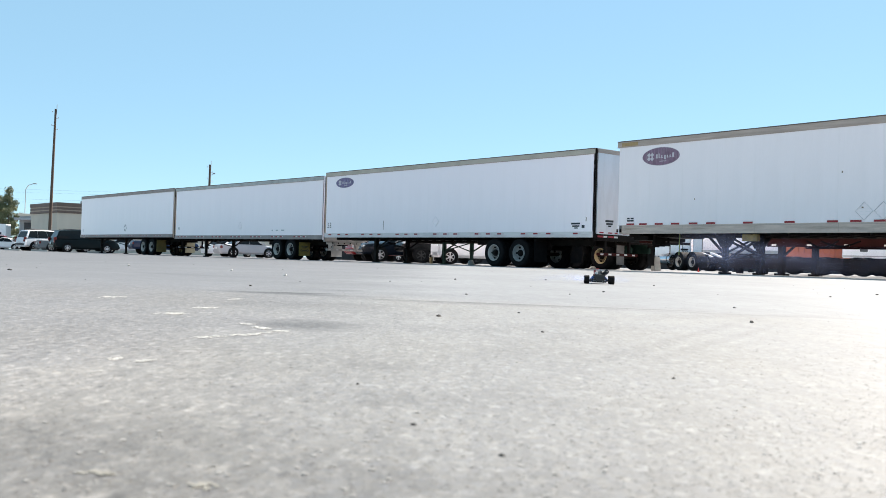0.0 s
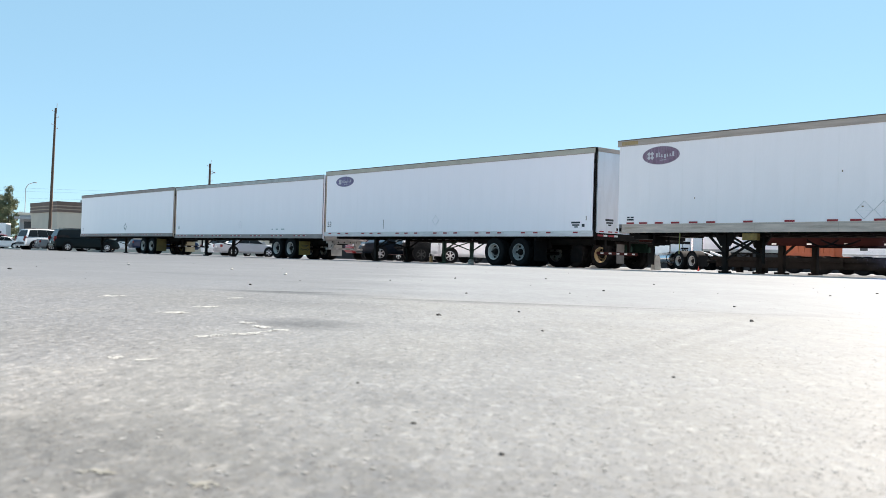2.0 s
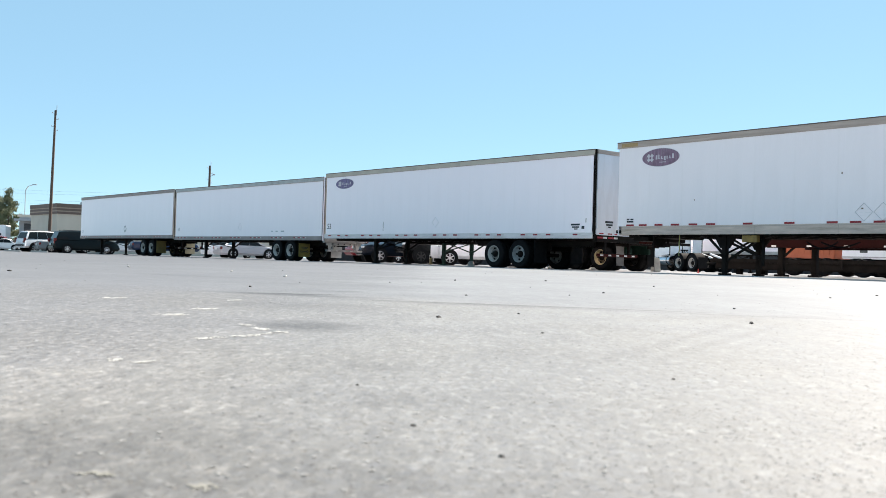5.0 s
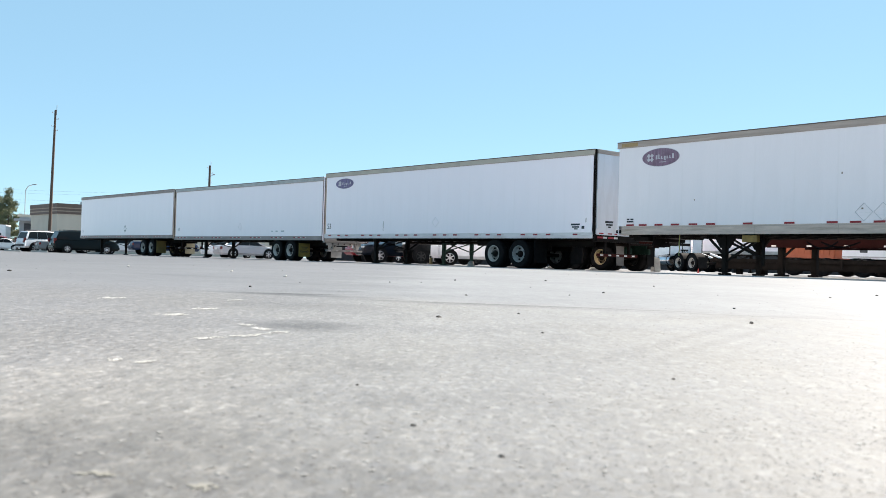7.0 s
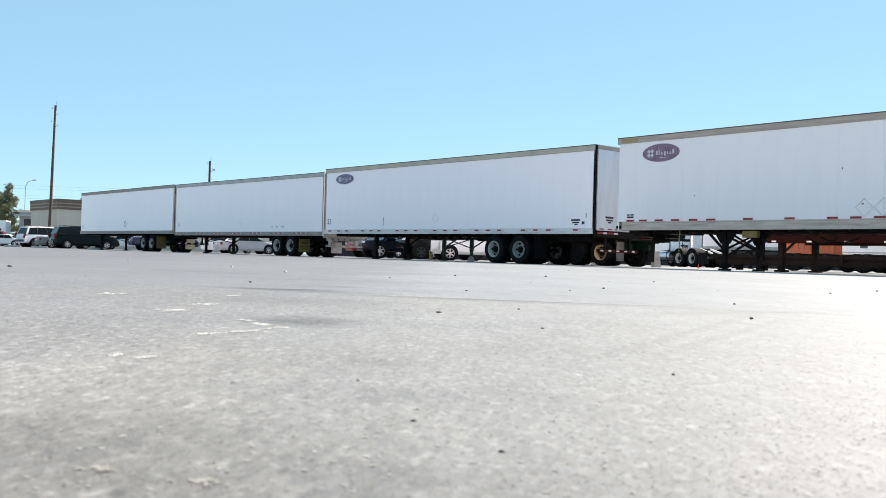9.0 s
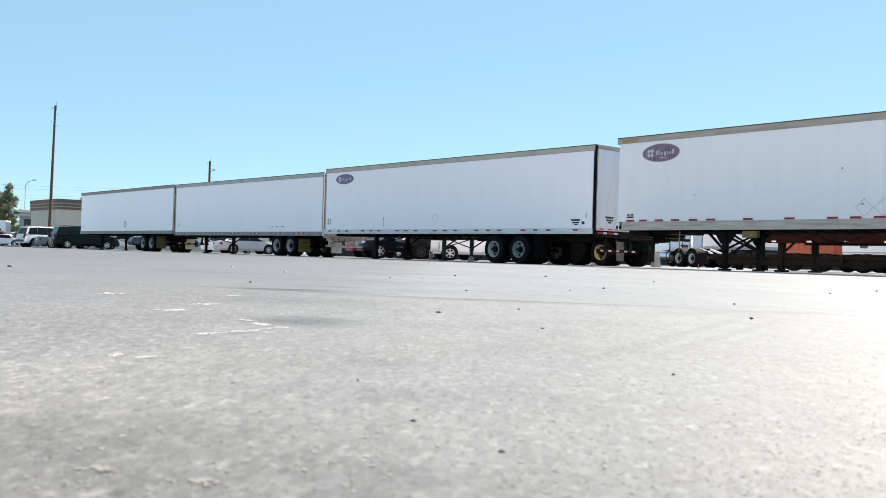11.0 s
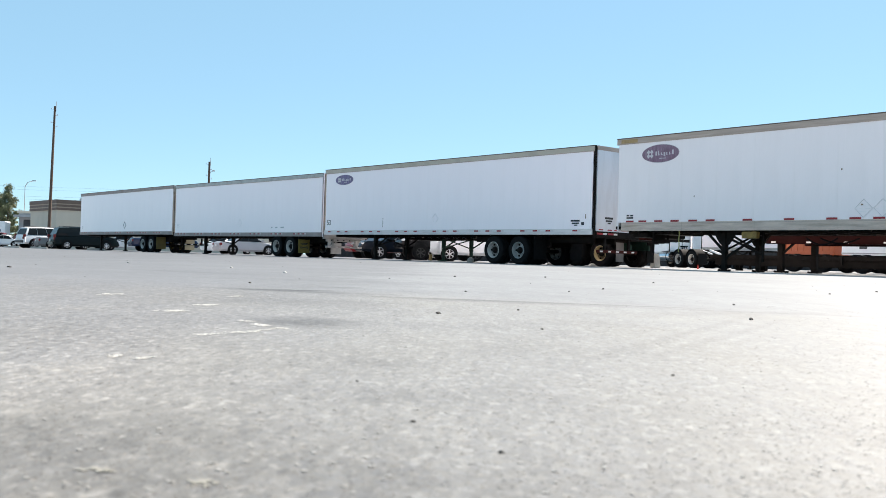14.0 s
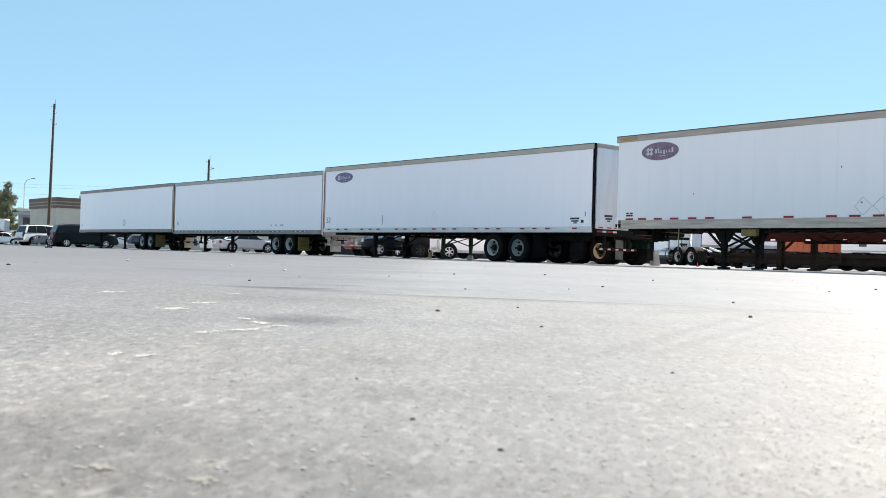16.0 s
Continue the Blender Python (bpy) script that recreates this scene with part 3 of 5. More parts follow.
def bars(t, rows, label, mat=None):
    bm = bmesh.new()
    for x, z, w, h in rows:
        box(bm, x, x + w, -0.006, -0.002, z, z + h)
    part("lettering_bars", bm, mat or DARK_MARK, t, label)


bars(T3, [(15.1, 1.52, 0.40, 0.06), (15.15, 1.44, 0.32, 0.05), (15.25, 1.38, 0.15, 0.04), (15.58, 1.4, 0.12, 0.1)], "dark block of small lettering")
bars(T4, [(0.48, 1.555, 0.26, 0.05), (0.48, 1.63, 0.1, 0.045), (0.62, 1.63, 0.12, 0.045)], "dark block of small lettering")
bars(T2, [(11.0, 1.42, 0.12, 0.06), (11.4, 1.42, 0.2, 0.06), (11.9, 1.42, 0.3, 0.06)], "grey block of small lettering", FADED_MARK)
bm = bmesh.new()
for y, z, w, h in ((0.55, 1.62, 0.42, 0.07), (0.6, 1.53, 0.34, 0.06), (0.7, 1.46, 0.16, 0.05), (1.7, 1.62, 0.4, 0.07), (1.75, 1.53, 0.3, 0.06)):
    box(bm, LEN - 0.013, LEN - 0.008, y, y + w, z, z + h)
part("lettering_bars", bm, DARK_MARK, T3, "dark block of small lettering on the doors")
for y in (0.14, 0.7):
    slab("reflector", LEN + 0.0095, LEN + 0.013, y, y + 0.3, 1.09, 1.15, RED_TAPE, T3, "red reflective strip")
    slab("reflector", LEN + 0.0095, LEN + 0.013, y + 0.31, y + 0.5, 1.09, 1.15, WHITE_TAPE, T3, "white reflective strip")
RUST = material("rust stain", (0.16, 0.10, 0.06), 0.8, vary=0.4, scale=20)
for t, x, z, w, h in ((T4, 3.0, 2.17, 0.03, 0.04), (T4, 7.55, 2.72, 0.03, 0.05), (T3, 4.4, 1.4, 0.025, 0.4), (T3, 15.75, 1.62, 0.03, 0.15), (T4, 8.1, 1.78, 0.05, 0.05)):
    slab("rust_mark", x, x + w, -0.004, -0.001, z, z + h, RUST, t, "small rust mark")
slab("rail_patch", 0.2, 0.85, -0.0165, -0.0125, 3.945, 4.06, material("tan sealing patch", (0.36, 0.25, 0.12), 0.7, vary=0.3, scale=6), T4, "tan sealing patch on the rail")
# deep landing gear gussets and a warning box under the nearest trailer
for y in (0.38, 2.12):
    bm = bmesh.new()
    a = [bm.verts.new((x, y - 0.05, z)) for x, z in ((3.47, 1.17), (4.26, 1.17), (3.98, 0.78), (3.72, 0.78))]
    f = bm.faces.new(a)
    ex = bmesh.ops.extrude_face_region(bm, geom=[f])["geom"]
    bmesh.ops.translate(bm, verts=[v for v in ex if isinstance(v, bmesh.types.BMVert)], vec=(0, 0.1, 0))
    part("gusset", bm, STEEL, T4)
    for a, c in () if y > 1 else (((3.89, y, 0.4), (5.1, y, 1.12)), ((3.79, y, 0.62), (3.25, y, 1.12)), ((3.94, y, 0.98), (5.1, y, 0.5)), ((5.1, y, 0.3), (5.1, y, 1.15))):
        bm = bmesh.new()
        beam(bm, a, c, 0.06, 0.06)
        part("leg_brace", bm, STEEL, T4)
slab("warning_box", 4.62, 5.1, 0.04, 0.2, 0.95, 1.14, material("grimy yellow box", (0.24, 0.15, 0.035), 0.6, vary=0.3, scale=8), T4, "dirty yellow document box", 0.01)

for x in (2.6, 5.05, 7.5, 9.95):
    slab("rail_seam", x, x + 0.01, -0.0165, -0.0145, 1.18, 1.43, RAIL_DARK, T4)
slab("rail_groove", 0.3, LEN - 0.1, -0.0165, -0.0145, 1.395, 1.407, RAIL_DARK, T4)
for x0, x1, y, z0, z1 in ((6.3, 7.2, 0.55, 0.98, 0.80), (6.6, 7.7, 0.75, 0.98, 0.84)):
    bm = bmesh.new()
    hang = [(x0 + (x1 - x0) * k / 10, y, z0 - (z0 - z1) * math.sin(math.pi * k / 10)) for k in range(11)]
    for a, c in zip(hang, hang[1:]):
        rod(bm, a, c, 0.022, 8)
    part("air_hose", bm, RUBBER, T4, "black hanging air hose")
slab("nose_bracket", 0.5, 1.1, 0.3, 2.2, 0.98, 1.12, STEEL, T4, "", 0.02)
bm = bmesh.new()
drop = [(2.42 + 0.012 * math.sin(1.7 * k), 0.12, 1.16 - 0.09 * k) for k in range(8)]
for a, c in zip(drop, drop[1:]):
    rod(bm, a, c, 0.015, 8)
part("hanging_strap", bm, material("yellow-green webbing", (0.30, 0.30, 0.10), 0.7), T4, "yellow-green strap hanging from the rail")
slab("step_bar", 1.2, 1.26, 0.35, 1.2, 0.86, 0.93, STEEL, T4, "", 0.01)
slab("hose_plate", 1.12, 1.2, 0.5, 1.05, 0.80, 1.12, STEEL, T4, "", 0.02)
# small red plate added for the red tint on the dark bracket
slab("red_tab", 1.1, 1.122, 0.6, 0.8, 0.84, 0.9, RED_STEEL, T4, "dull red plate", 0.01)
for y in (0.4, 1.12):
    slab("hanger", 1.2, 1.25, y, y + 0.05, 0.5 if y < 1 else 0.86, 1.12, STEEL, T4)
slab("glad_hand_box", 0.15, 0.45, 1.0, 1.6, 0.92, 1.16, RED_STEEL, T4, "", 0.02)
# emblem on the yellow flap: a line of lettering over a flat ring
FX = 12.75 + 0.78 + 0.021
for z, y0, y1 in ((0.66, 0.14, 0.56), (0.61, 0.2, 0.5)):
    slab("lettering_bar", FX, FX + 0.003, y0, y1, z, z + 0.03, DARK_MARK, T2, "dark lettering on a mud flap")
bm = bmesh.new()
ring = [[bm.verts.new((FX + 0.002, 0.35 + 0.24 * k * math.cos(a), 0.47 + 0.085 * k * math.sin(a))) for a in (6.2832 * q / 24 for q in range(24))] for k in (1.0, 0.84)]
for q in range(24):
    bm.faces.new((ring[0][q], ring[0][(q + 1) % 24], ring[1][(q + 1) % 24], ring[1][q]))
part("emblem_ring", bm, DARK_MARK, T2, "flat dark ring on a mud flap")
slab("lettering_bar", FX, FX + 0.003, 0.2, 0.5, 0.455, 0.485, DARK_MARK, T2, "dark lettering on a mud flap")
# grey apron and bracket plates at the tail of the second trailer
slab("tail_beam", 15.46, 15.54, 0.3, 2.3, 0.78, 0.92, PALE_FLAP, T2, "dented pale steel beam", 0.01)
bm = bmesh.new()
rod(bm, (0, 0, 0), (0.012, 0, 0), 0.035, 12)
bolt_hole = mesh_of("bolt_hole", bm, STEEL)
for y in (0.6, 0.95, 1.3, 1.65, 2.0):
    part("bolt_hole", bolt_hole, None, T2, "", pose(15.535, y, 0.85))
for y in (0.42, 2.05):
    bm = bmesh.new()
    f = bm.faces.new([bm.verts.new((15.5, y + dy, z)) for dy, z in ((-0.02, 0.8), (0.2, 0.8), (0.06, 0.5), (-0.02, 0.5))])
    ex = bmesh.ops.extrude_face_region(bm, geom=[f])["geom"]
    bmesh.ops.translate(bm, verts=[v for v in ex if isinstance(v, bmesh.types.BMVert)], vec=(0.03, 0, 0))
    part("bracket_plate", bm, PALE_FLAP, T2)
for a, c in (((15.5, 0.5, 0.54), (15.5, 0.95, 0.8)), ((15.5, 2.1, 0.54), (15.5, 1.6, 0.8))):
    bm = bmesh.new()
    beam(bm, a, c, 0.05, 0.04)
    part("tail_strut", bm, PALE_FLAP, T2)

# ---- second row behind the box trailers ----
trailer(pose(-2.26, 46.80, 0, 0, 0, -49.51), 4.05, 1.08, "white box trailer with yellow rims parked behind another trailer", legs=GREEN_STEEL, rims=("white", "yellow"), far_rims="dark", guard=None, L=14.3, gear=3.12, flap_w=0.45, far_flap=RUBBER)


def flatbed(m):
    """A rust red skeletal trailer."""
    t = thing("flatbed_trailer", "rust-red flatbed trailer chassis behind a white trailer", "trailer", m)
    for y in (0.0, 2.3):
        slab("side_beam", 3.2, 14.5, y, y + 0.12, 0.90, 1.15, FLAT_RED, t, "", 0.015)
    slab("deck", 3.0, 14.6, -0.02, 2.46, 1.15, 1.21, STEEL, t, "", 0.01)
    bm = bmesh.new()
    box(bm, 0, 0.1, 0.12, 2.3, 0.95, 1.1)
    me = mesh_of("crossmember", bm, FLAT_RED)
    for k in range(14):
        part("crossmember", me, None, t, "", pose(3.3 + k * 0.85, 0, 0))
    for x in (3.4, 4.6, 5.8, 7.0, 8.2):
        slab("reflector", x, x + 0.16, -0.006, -0.001, 0.93, 0.98, WHITE_TAPE, t, "white reflective strip")
    for y in (0.2, 2.2):
        leg = slab("landing_leg", 3.55, 3.73, y - 0.09, y + 0.09, 0.06, 0.92, STEEL, t, "", 0.01)
        slab("foot", 3.46, 3.84, y - 0.14, y + 0.14, 0, 0.06, STEEL, leg, "", 0.01)
    for a, b in (((3.64, 0.2, 0.55), (4.1, 0.2, 0.95)),):
        bm = bmesh.new()
        beam(bm, a, b, 0.06, 0.06)
        part("leg_brace", bm, STEEL, t)
    for x in (11.4, 12.7):
        bm = bmesh.new()
        rod(bm, (x, 0.25, 0.515), (x, 2.2, 0.515), 0.065, 12)
        part("axle", bm, STEEL, t)
        for y, f in ((0.1, 0), (0.42, 0), (2.02, 180), (2.34, 180)):
            truck_wheel(t, pose(x, y, 0.515, 0, 0, f), "dark")
    return t


flatbed(pose(8.25, 32.8, 0, 0, 0, -50.92))
trailer(pose(16.0, 62.2, 0, 0, 0, -50.9), 4.1, 1.15, "white box trailer parked in the back row")

def low_deck(m, length=14.0):
    t = thing("lowboy_trailer", "dark steel lowboy deck filling the back row", "trailer", m)
    slab("deck", 0, length, 0, 2.5, 0.46, 0.6, STEEL, t, "", 0.02)
    for y in (0.1, 2.3):
        slab("deck_beam", 0.2, length - 0.2, y, y + 0.12, 0.2, 0.46, STEEL, t, "", 0.02)
    for x in (length - 4.4, length - 3.3, length - 2.2):
        for y in (0.2, 2.3):
            truck_wheel(t, pose(x, y, 0.515, 0, 0, 0 if y < 1 else 180) @ Matrix.Diagonal((0.7, 0.9, 0.7, 1)) @ pose(0, 0, -0.22), "dark")
    for x in np.arange(0.6, length - 0.4, 2.4):
        slab("stake", x, x + 0.1, -0.05, 0.0, 0.3, 0.62, STEEL, t)
    slab("jack_leg", 1.0, 1.2, 0.3, 0.5, 0, 0.46, STEEL, t)
    slab("jack_leg", 1.0, 1.2, 2.0, 2.2, 0, 0.46, STEEL, t)
    return t


low_deck(pose(10.5, 37.5, 0, 0, 0, -50.92))
# second deck added only to darken the gap behind the trailer wheels
low_deck(pose(3.6, 48.6, 0, 0, 0, -49.5), 6.0)

TRUCK_WHITE = material("white cab paint", (0.90, 0.89, 0.90), 0.3, vary=0.05, coat=0.6)
ORANGE = material("orange container paint", (0.40, 0.085, 0.025), 0.5, vary=0.15, scale=2, stain=(0.3, 0.1, 0.04), stain_amount=0.4)


def tractor(m):
    t = thing("truck_tractor", "white highway tractor with polished tanks and rims", "truck", m)
    for y in (0.78, 1.74):
        slab("frame_rail", 0.6, 7.2, y, y + 0.09, 0.72, 0.98, STEEL, t, "", 0.01)
    bm = bmesh.new()
    pts = [(0.15, 0.75), (0.05, 1.0), (0.12, 1.55), (1.9, 1.95), (2.25, 2.9), (2.6, 3.15), (4.2, 3.72), (4.35, 3.6), (4.35, 0.95), (1.6, 0.75)]
    a = [bm.verts.new((x, 0.12, z)) for x, z in pts]
    b = [bm.verts.new((x, WID - 0.12, z)) for x, z in pts]
    bm.faces.new(a), bm.faces.new(b)
    for k in range(len(pts)):
        bm.faces.new((a[k], a[k - 1], b[k - 1], b[k]))
    bmesh.ops.recalc_face_normals(bm, faces=bm.faces)
    soften(bm, 0.07, 3)
    cab = part("cab", bm, TRUCK_WHITE, t)
    slab("side_window", 2.5, 3.3, 0.1, 0.125, 2.1, 2.75, GLASS_DARK, cab, "", 0.004)
    bm = bmesh.new()
    beam(bm, (2.0, WID / 2, 2.15), (2.22, WID / 2, 2.8), 1.9, 0.03)
    part("windscreen", bm, GLASS_DARK, cab)
    slab("bumper", -0.12, 0.15, 0.06, WID - 0.06, 0.4, 0.8, CHROME, t, "polished bumper", 0.04)
    slab("grille", 0.02, 0.08, 0.8, WID - 0.8, 0.9, 1.5, CHROME, t, "", 0.02)
    for y in (0.38, WID - 0.38):
        bm = bmesh.new()
        rod(bm, (2.75, y, 0.66), (4.3, y, 0.66), 0.28, 28)
        soften(bm, 0.03, 2)
        tank = part("fuel_tank", bm, CHROME, t, "polished fuel tank")
        for x in (3.05, 4.0):
            bm = bmesh.new()
            rod(bm, (x, y, 0.66), (x + 0.06, y, 0.66), 0.288, 28)
            part("tank_strap", bm, STEEL, tank)
    bm = bmesh.new()
    rod(bm, (4.5, 1.62, 0.9), (4.5, 1.62, 3.9), 0.09, 16)
    part("exhaust_stack", bm, CHROME, t, "chrome exhaust stack")
    slab("catwalk", 4.38, 5.0, 0.5, WID - 0.5, 0.98, 1.04, CHROME, t, "bright tread plate", 0.005)
    for y in (0.13, WID - 0.16):
        slab("cab_corner", 4.32, 4.365, y, y + 0.03, 0.95, 3.5, STEEL, cab)
    slab("rear_panel_seam", 4.345, 4.358, 1.02, 1.06, 1.0, 3.4, STEEL, cab)
    slab("hose_rack", 4.35, 4.5, 0.9, 1.35, 1.25, 1.33, STEEL, t, "", 0.01)
    for y in (0.95, 1.1, 1.25):
        bm = bmesh.new()
        rod(bm, (4.46, y, 1.28), (4.62, y + 0.05, 0.98), 0.025, 8)
        part("air_hose", bm, RUBBER, t)
    # dark slabs added to fill the space under the cab and above the tanks
    slab("under_cab_fill", 0.9, 4.3, 0.7, WID - 0.7, 0.35, 0.95, STEEL, t, "", 0.03)
    slab("skirt", 2.72, 4.33, 0.14, 0.2, 0.95, 1.06, STEEL, t, "", 0.01)
    slab("step_box", 2.2, 2.7, 0.06, 0.4, 0.4, 0.95, CHROME, t, "polished step box", 0.03)
    bm = bmesh.new()
    beam(bm, (6.35, 0.95, 1.08), (7.5, 0.95, 0.82), 0.1, 0.1)
    beam(bm, (6.35, 1.65, 1.08), (7.5, 1.65, 0.82), 0.1, 0.1)
    part("coupling_ramp", bm, TRUCK_WHITE, t, "sloping white coupling ramp")
    slab("fifth_wheel", 5.3, 6.3, 0.85, 1.75, 1.02, 1.12, STEEL, t, "", 0.02)
    for x in (5.45, 6.8):
        bm = bmesh.new()
        rod(bm, (x, 0.3, 0.515), (x, WID - 0.3, 0.515), 0.08, 12)
        part("axle", bm, STEEL, t)
        for y, f in ((0.15, 0), (0.47, 0), (WID - 0.47, 180), (WID - 0.15, 180)):
            truck_wheel(t, pose(x, y, 0.515, 0, 0, f), "white")
        for y in (0.02, WID - 0.64):
            bm = bmesh.new()
            for k in range(9):
                a0, a1 = math.pi * (0.12 + 0.085 * k), math.pi * (0.12 + 0.085 * (k + 1))
                vs = [(x + 0.6 * math.cos(a0), 0.515 + 0.6 * math.sin(a0)), (x + 0.6 * math.cos(a1), 0.515 + 0.6 * math.sin(a1))]
                q = [bm.verts.new((vs[0][0], y, vs[0][1])), bm.verts.new((vs[1][0], y, vs[1][1])), bm.verts.new((vs[1][0], y + 0.62, vs[1][1])), bm.verts.new((vs[0][0], y + 0.62, vs[0][1]))]
                bm.faces.new(q)
            ob = part("fender", bm, RUBBER, t)
            ob.modifiers.new("thick", "SOLIDIFY").thickness = 0.012
    for y, f in ((0.2, 0), (WID - 0.2, 180)):
        truck_wheel(t, pose(1.25, y, 0.515, 0, 0, f), "white")
    slab("mud_flap", 7.45, 7.47, 0.03, 0.65, 0.2, 0.85, RUBBER, t)
    return t


tractor(pose(12.19, 62.07, 0, 0, 0, -70))


def haul_box(m, length, paint, label, name, category):
    """A ribbed container on low running gear."""
    t = thing(name, label, category, m)
    slab("body", 0, length, 0, 2.44, 0.78, 3.4, paint, t, "", 0.03)
    n = int(length / 0.3)
    bm = bmesh.new()
    box(bm, 0, 0.12, -0.03, 0.0, 0.95, 3.25)
    me = mesh_of("rib", bm, paint)
    if paint is ORANGE:
        for k in range(n):
            part("rib", me, None, t, "", pose(0.15 + k * 0.3, 0.002, 0))
    else:
        for k, x in enumerate((0.8, 3.2, 4.6)):
            slab("hatch", x, x + 0.34, -0.012, 0.001, 1.05, 1.4, GREY_PLASTIC, t, "", 0.01)
        slab("sill_band", 0, length, -0.014, 0.001, 0.84, 0.89, RAIL_GREY, t)
        for x in (length - 1.5, length - 1.15, length - 0.8) if length < 6 else (5.4, 5.75, 6.1):
            z = 2.0 if length < 6 else 1.2
            slab("lettering_bar", x, x + 0.25, -0.006, 0.001, z, z + 0.3, DARK_MARK, t, "dark lettering block")
    for y in (0.5, 1.8):
        slab("chassis_beam", 0.1, length - 0.1, y, y + 0.15, 0.55, 0.78, STEEL, t, "", 0.01)
    for x in ((0.6, length - 0.6) if length < 4 else (0.9, length - 2.0, length - 0.75)):
        for y, f in ((0.15, 0), (2.29, 180)):
            truck_wheel(t, pose(x, y, 0.515, 0, 0, f), "dark")
    return t


haul_box(pose(15.45, 43.6, 0, 0, 0, -50.9), 2.6, ORANGE, "short orange ribbed container on a dark chassis", "container", "container")
haul_box(pose(17.2, 41.1, 0, 0, 0, -50.9), 9.0, TRUCK_WHITE, "white boxy service truck body in the back row", "box_truck", "truck")


# ---- cars ----
def paint(name, c):
    m = material(name, c, 0.3 if max(c) > 0.05 else 0.22, vary=0.05, scale=2, coat=0.1 if max(c) > 0.05 else 0.0)
    m.node_tree.nodes["Principled BSDF"].inputs["Specular IOR Level"].default_value = 0.3 if max(c) > 0.05 else 0.12
    return m


SILVER, WHITE_CAR, NAVY, BLACK_CAR = paint("silver car paint", (0.36, 0.37, 0.40)), paint("white car paint", (0.75, 0.76, 0.78)), paint("dark green-blue car paint", (0.006, 0.009, 0.015)), paint("black car paint", (0.006, 0.006, 0.007))
DARK_GREEN = paint("dark green car paint", (0.006, 0.010, 0.011))
RED_CAR, GREY_CAR, BLUE_CAR, PALE_BLUE = paint("red car paint", (0.2, 0.012, 0.016)), paint("grey car paint", (0.16, 0.17, 0.18)), paint("blue car paint", (0.010, 0.022, 0.06)), paint("pale blue car paint", (0.42, 0.52, 0.60))


def car_wheel_meshes(r, alloy=None):
    bm = bmesh.new()
    lathe(bm, [(r * 0.66, -0.1), (r * 0.72, -0.11), (r * 0.93, -0.105), (r, -0.08), (r, 0.08), (r * 0.93, 0.105), (r * 0.66, 0.1)], 32)
    ty = mesh_of("tyre", bm, RUBBER)
    bm = bmesh.new()
    lathe(bm, [(r * 0.67, 0.1), (r * 0.67, -0.1), (r * 0.62, -0.105), (r * 0.59, -0.06), (r * 0.2, -0.035), (0.001, -0.03)], 28)
    for k in range(6):
        m = pose(0, 0, 0, 0, 60 * k) @ Matrix.Translation((0, -0.075, r * 0.36))
        box(bm, -r * 0.08, r * 0.08, -0.02, 0.03, -r * 0.28, r * 0.26, m)
    rod(bm, (0, -0.1, 0), (0, -0.03, 0), r * 0.17, 14)
    return ty, mesh_of("rim", bm, alloy or ALLOY)


CAR_WHEELS = {r: car_wheel_meshes(r) for r in (0.33, 0.37, 0.43)}
DARK_WHEELS = car_wheel_meshes(0.43, RIM_DARK)

KINDS = {
    # length, width, height, belt, sill, hood and tail heights, glasshouse base and roof, wheel, axles
    "sedan": (4.8, 1.84, 1.45, 0.95, 0.22, 0.74, 0.93, (0.95, 3.55), (1.55, 2.75), 0.33, (0.95, 3.75)),
    "suv": (4.8, 1.90, 1.80, 1.08, 0.34, 0.98, 1.06, (0.12, 3.65), (0.42, 2.95), 0.37, (0.92, 3.72)),
    "minivan": (5.1, 1.98, 1.76, 1.05, 0.24, 0.92, 1.03, (0.10, 4.25), (0.42, 3.15), 0.33, (1.0, 4.05)),
    "pickup": (5.7, 1.98, 1.92, 1.15, 0.42, 1.08, 1.12, (2.0, 4.25), (2.25, 3.5), 0.43, (1.15, 4.6)),
    "van": (5.05, 2.0, 2.45, 1.25, 0.34, 1.15, 1.22, (0.06, 4.75), (0.15, 3.95), 0.37, (1.1, 4.45)),
}


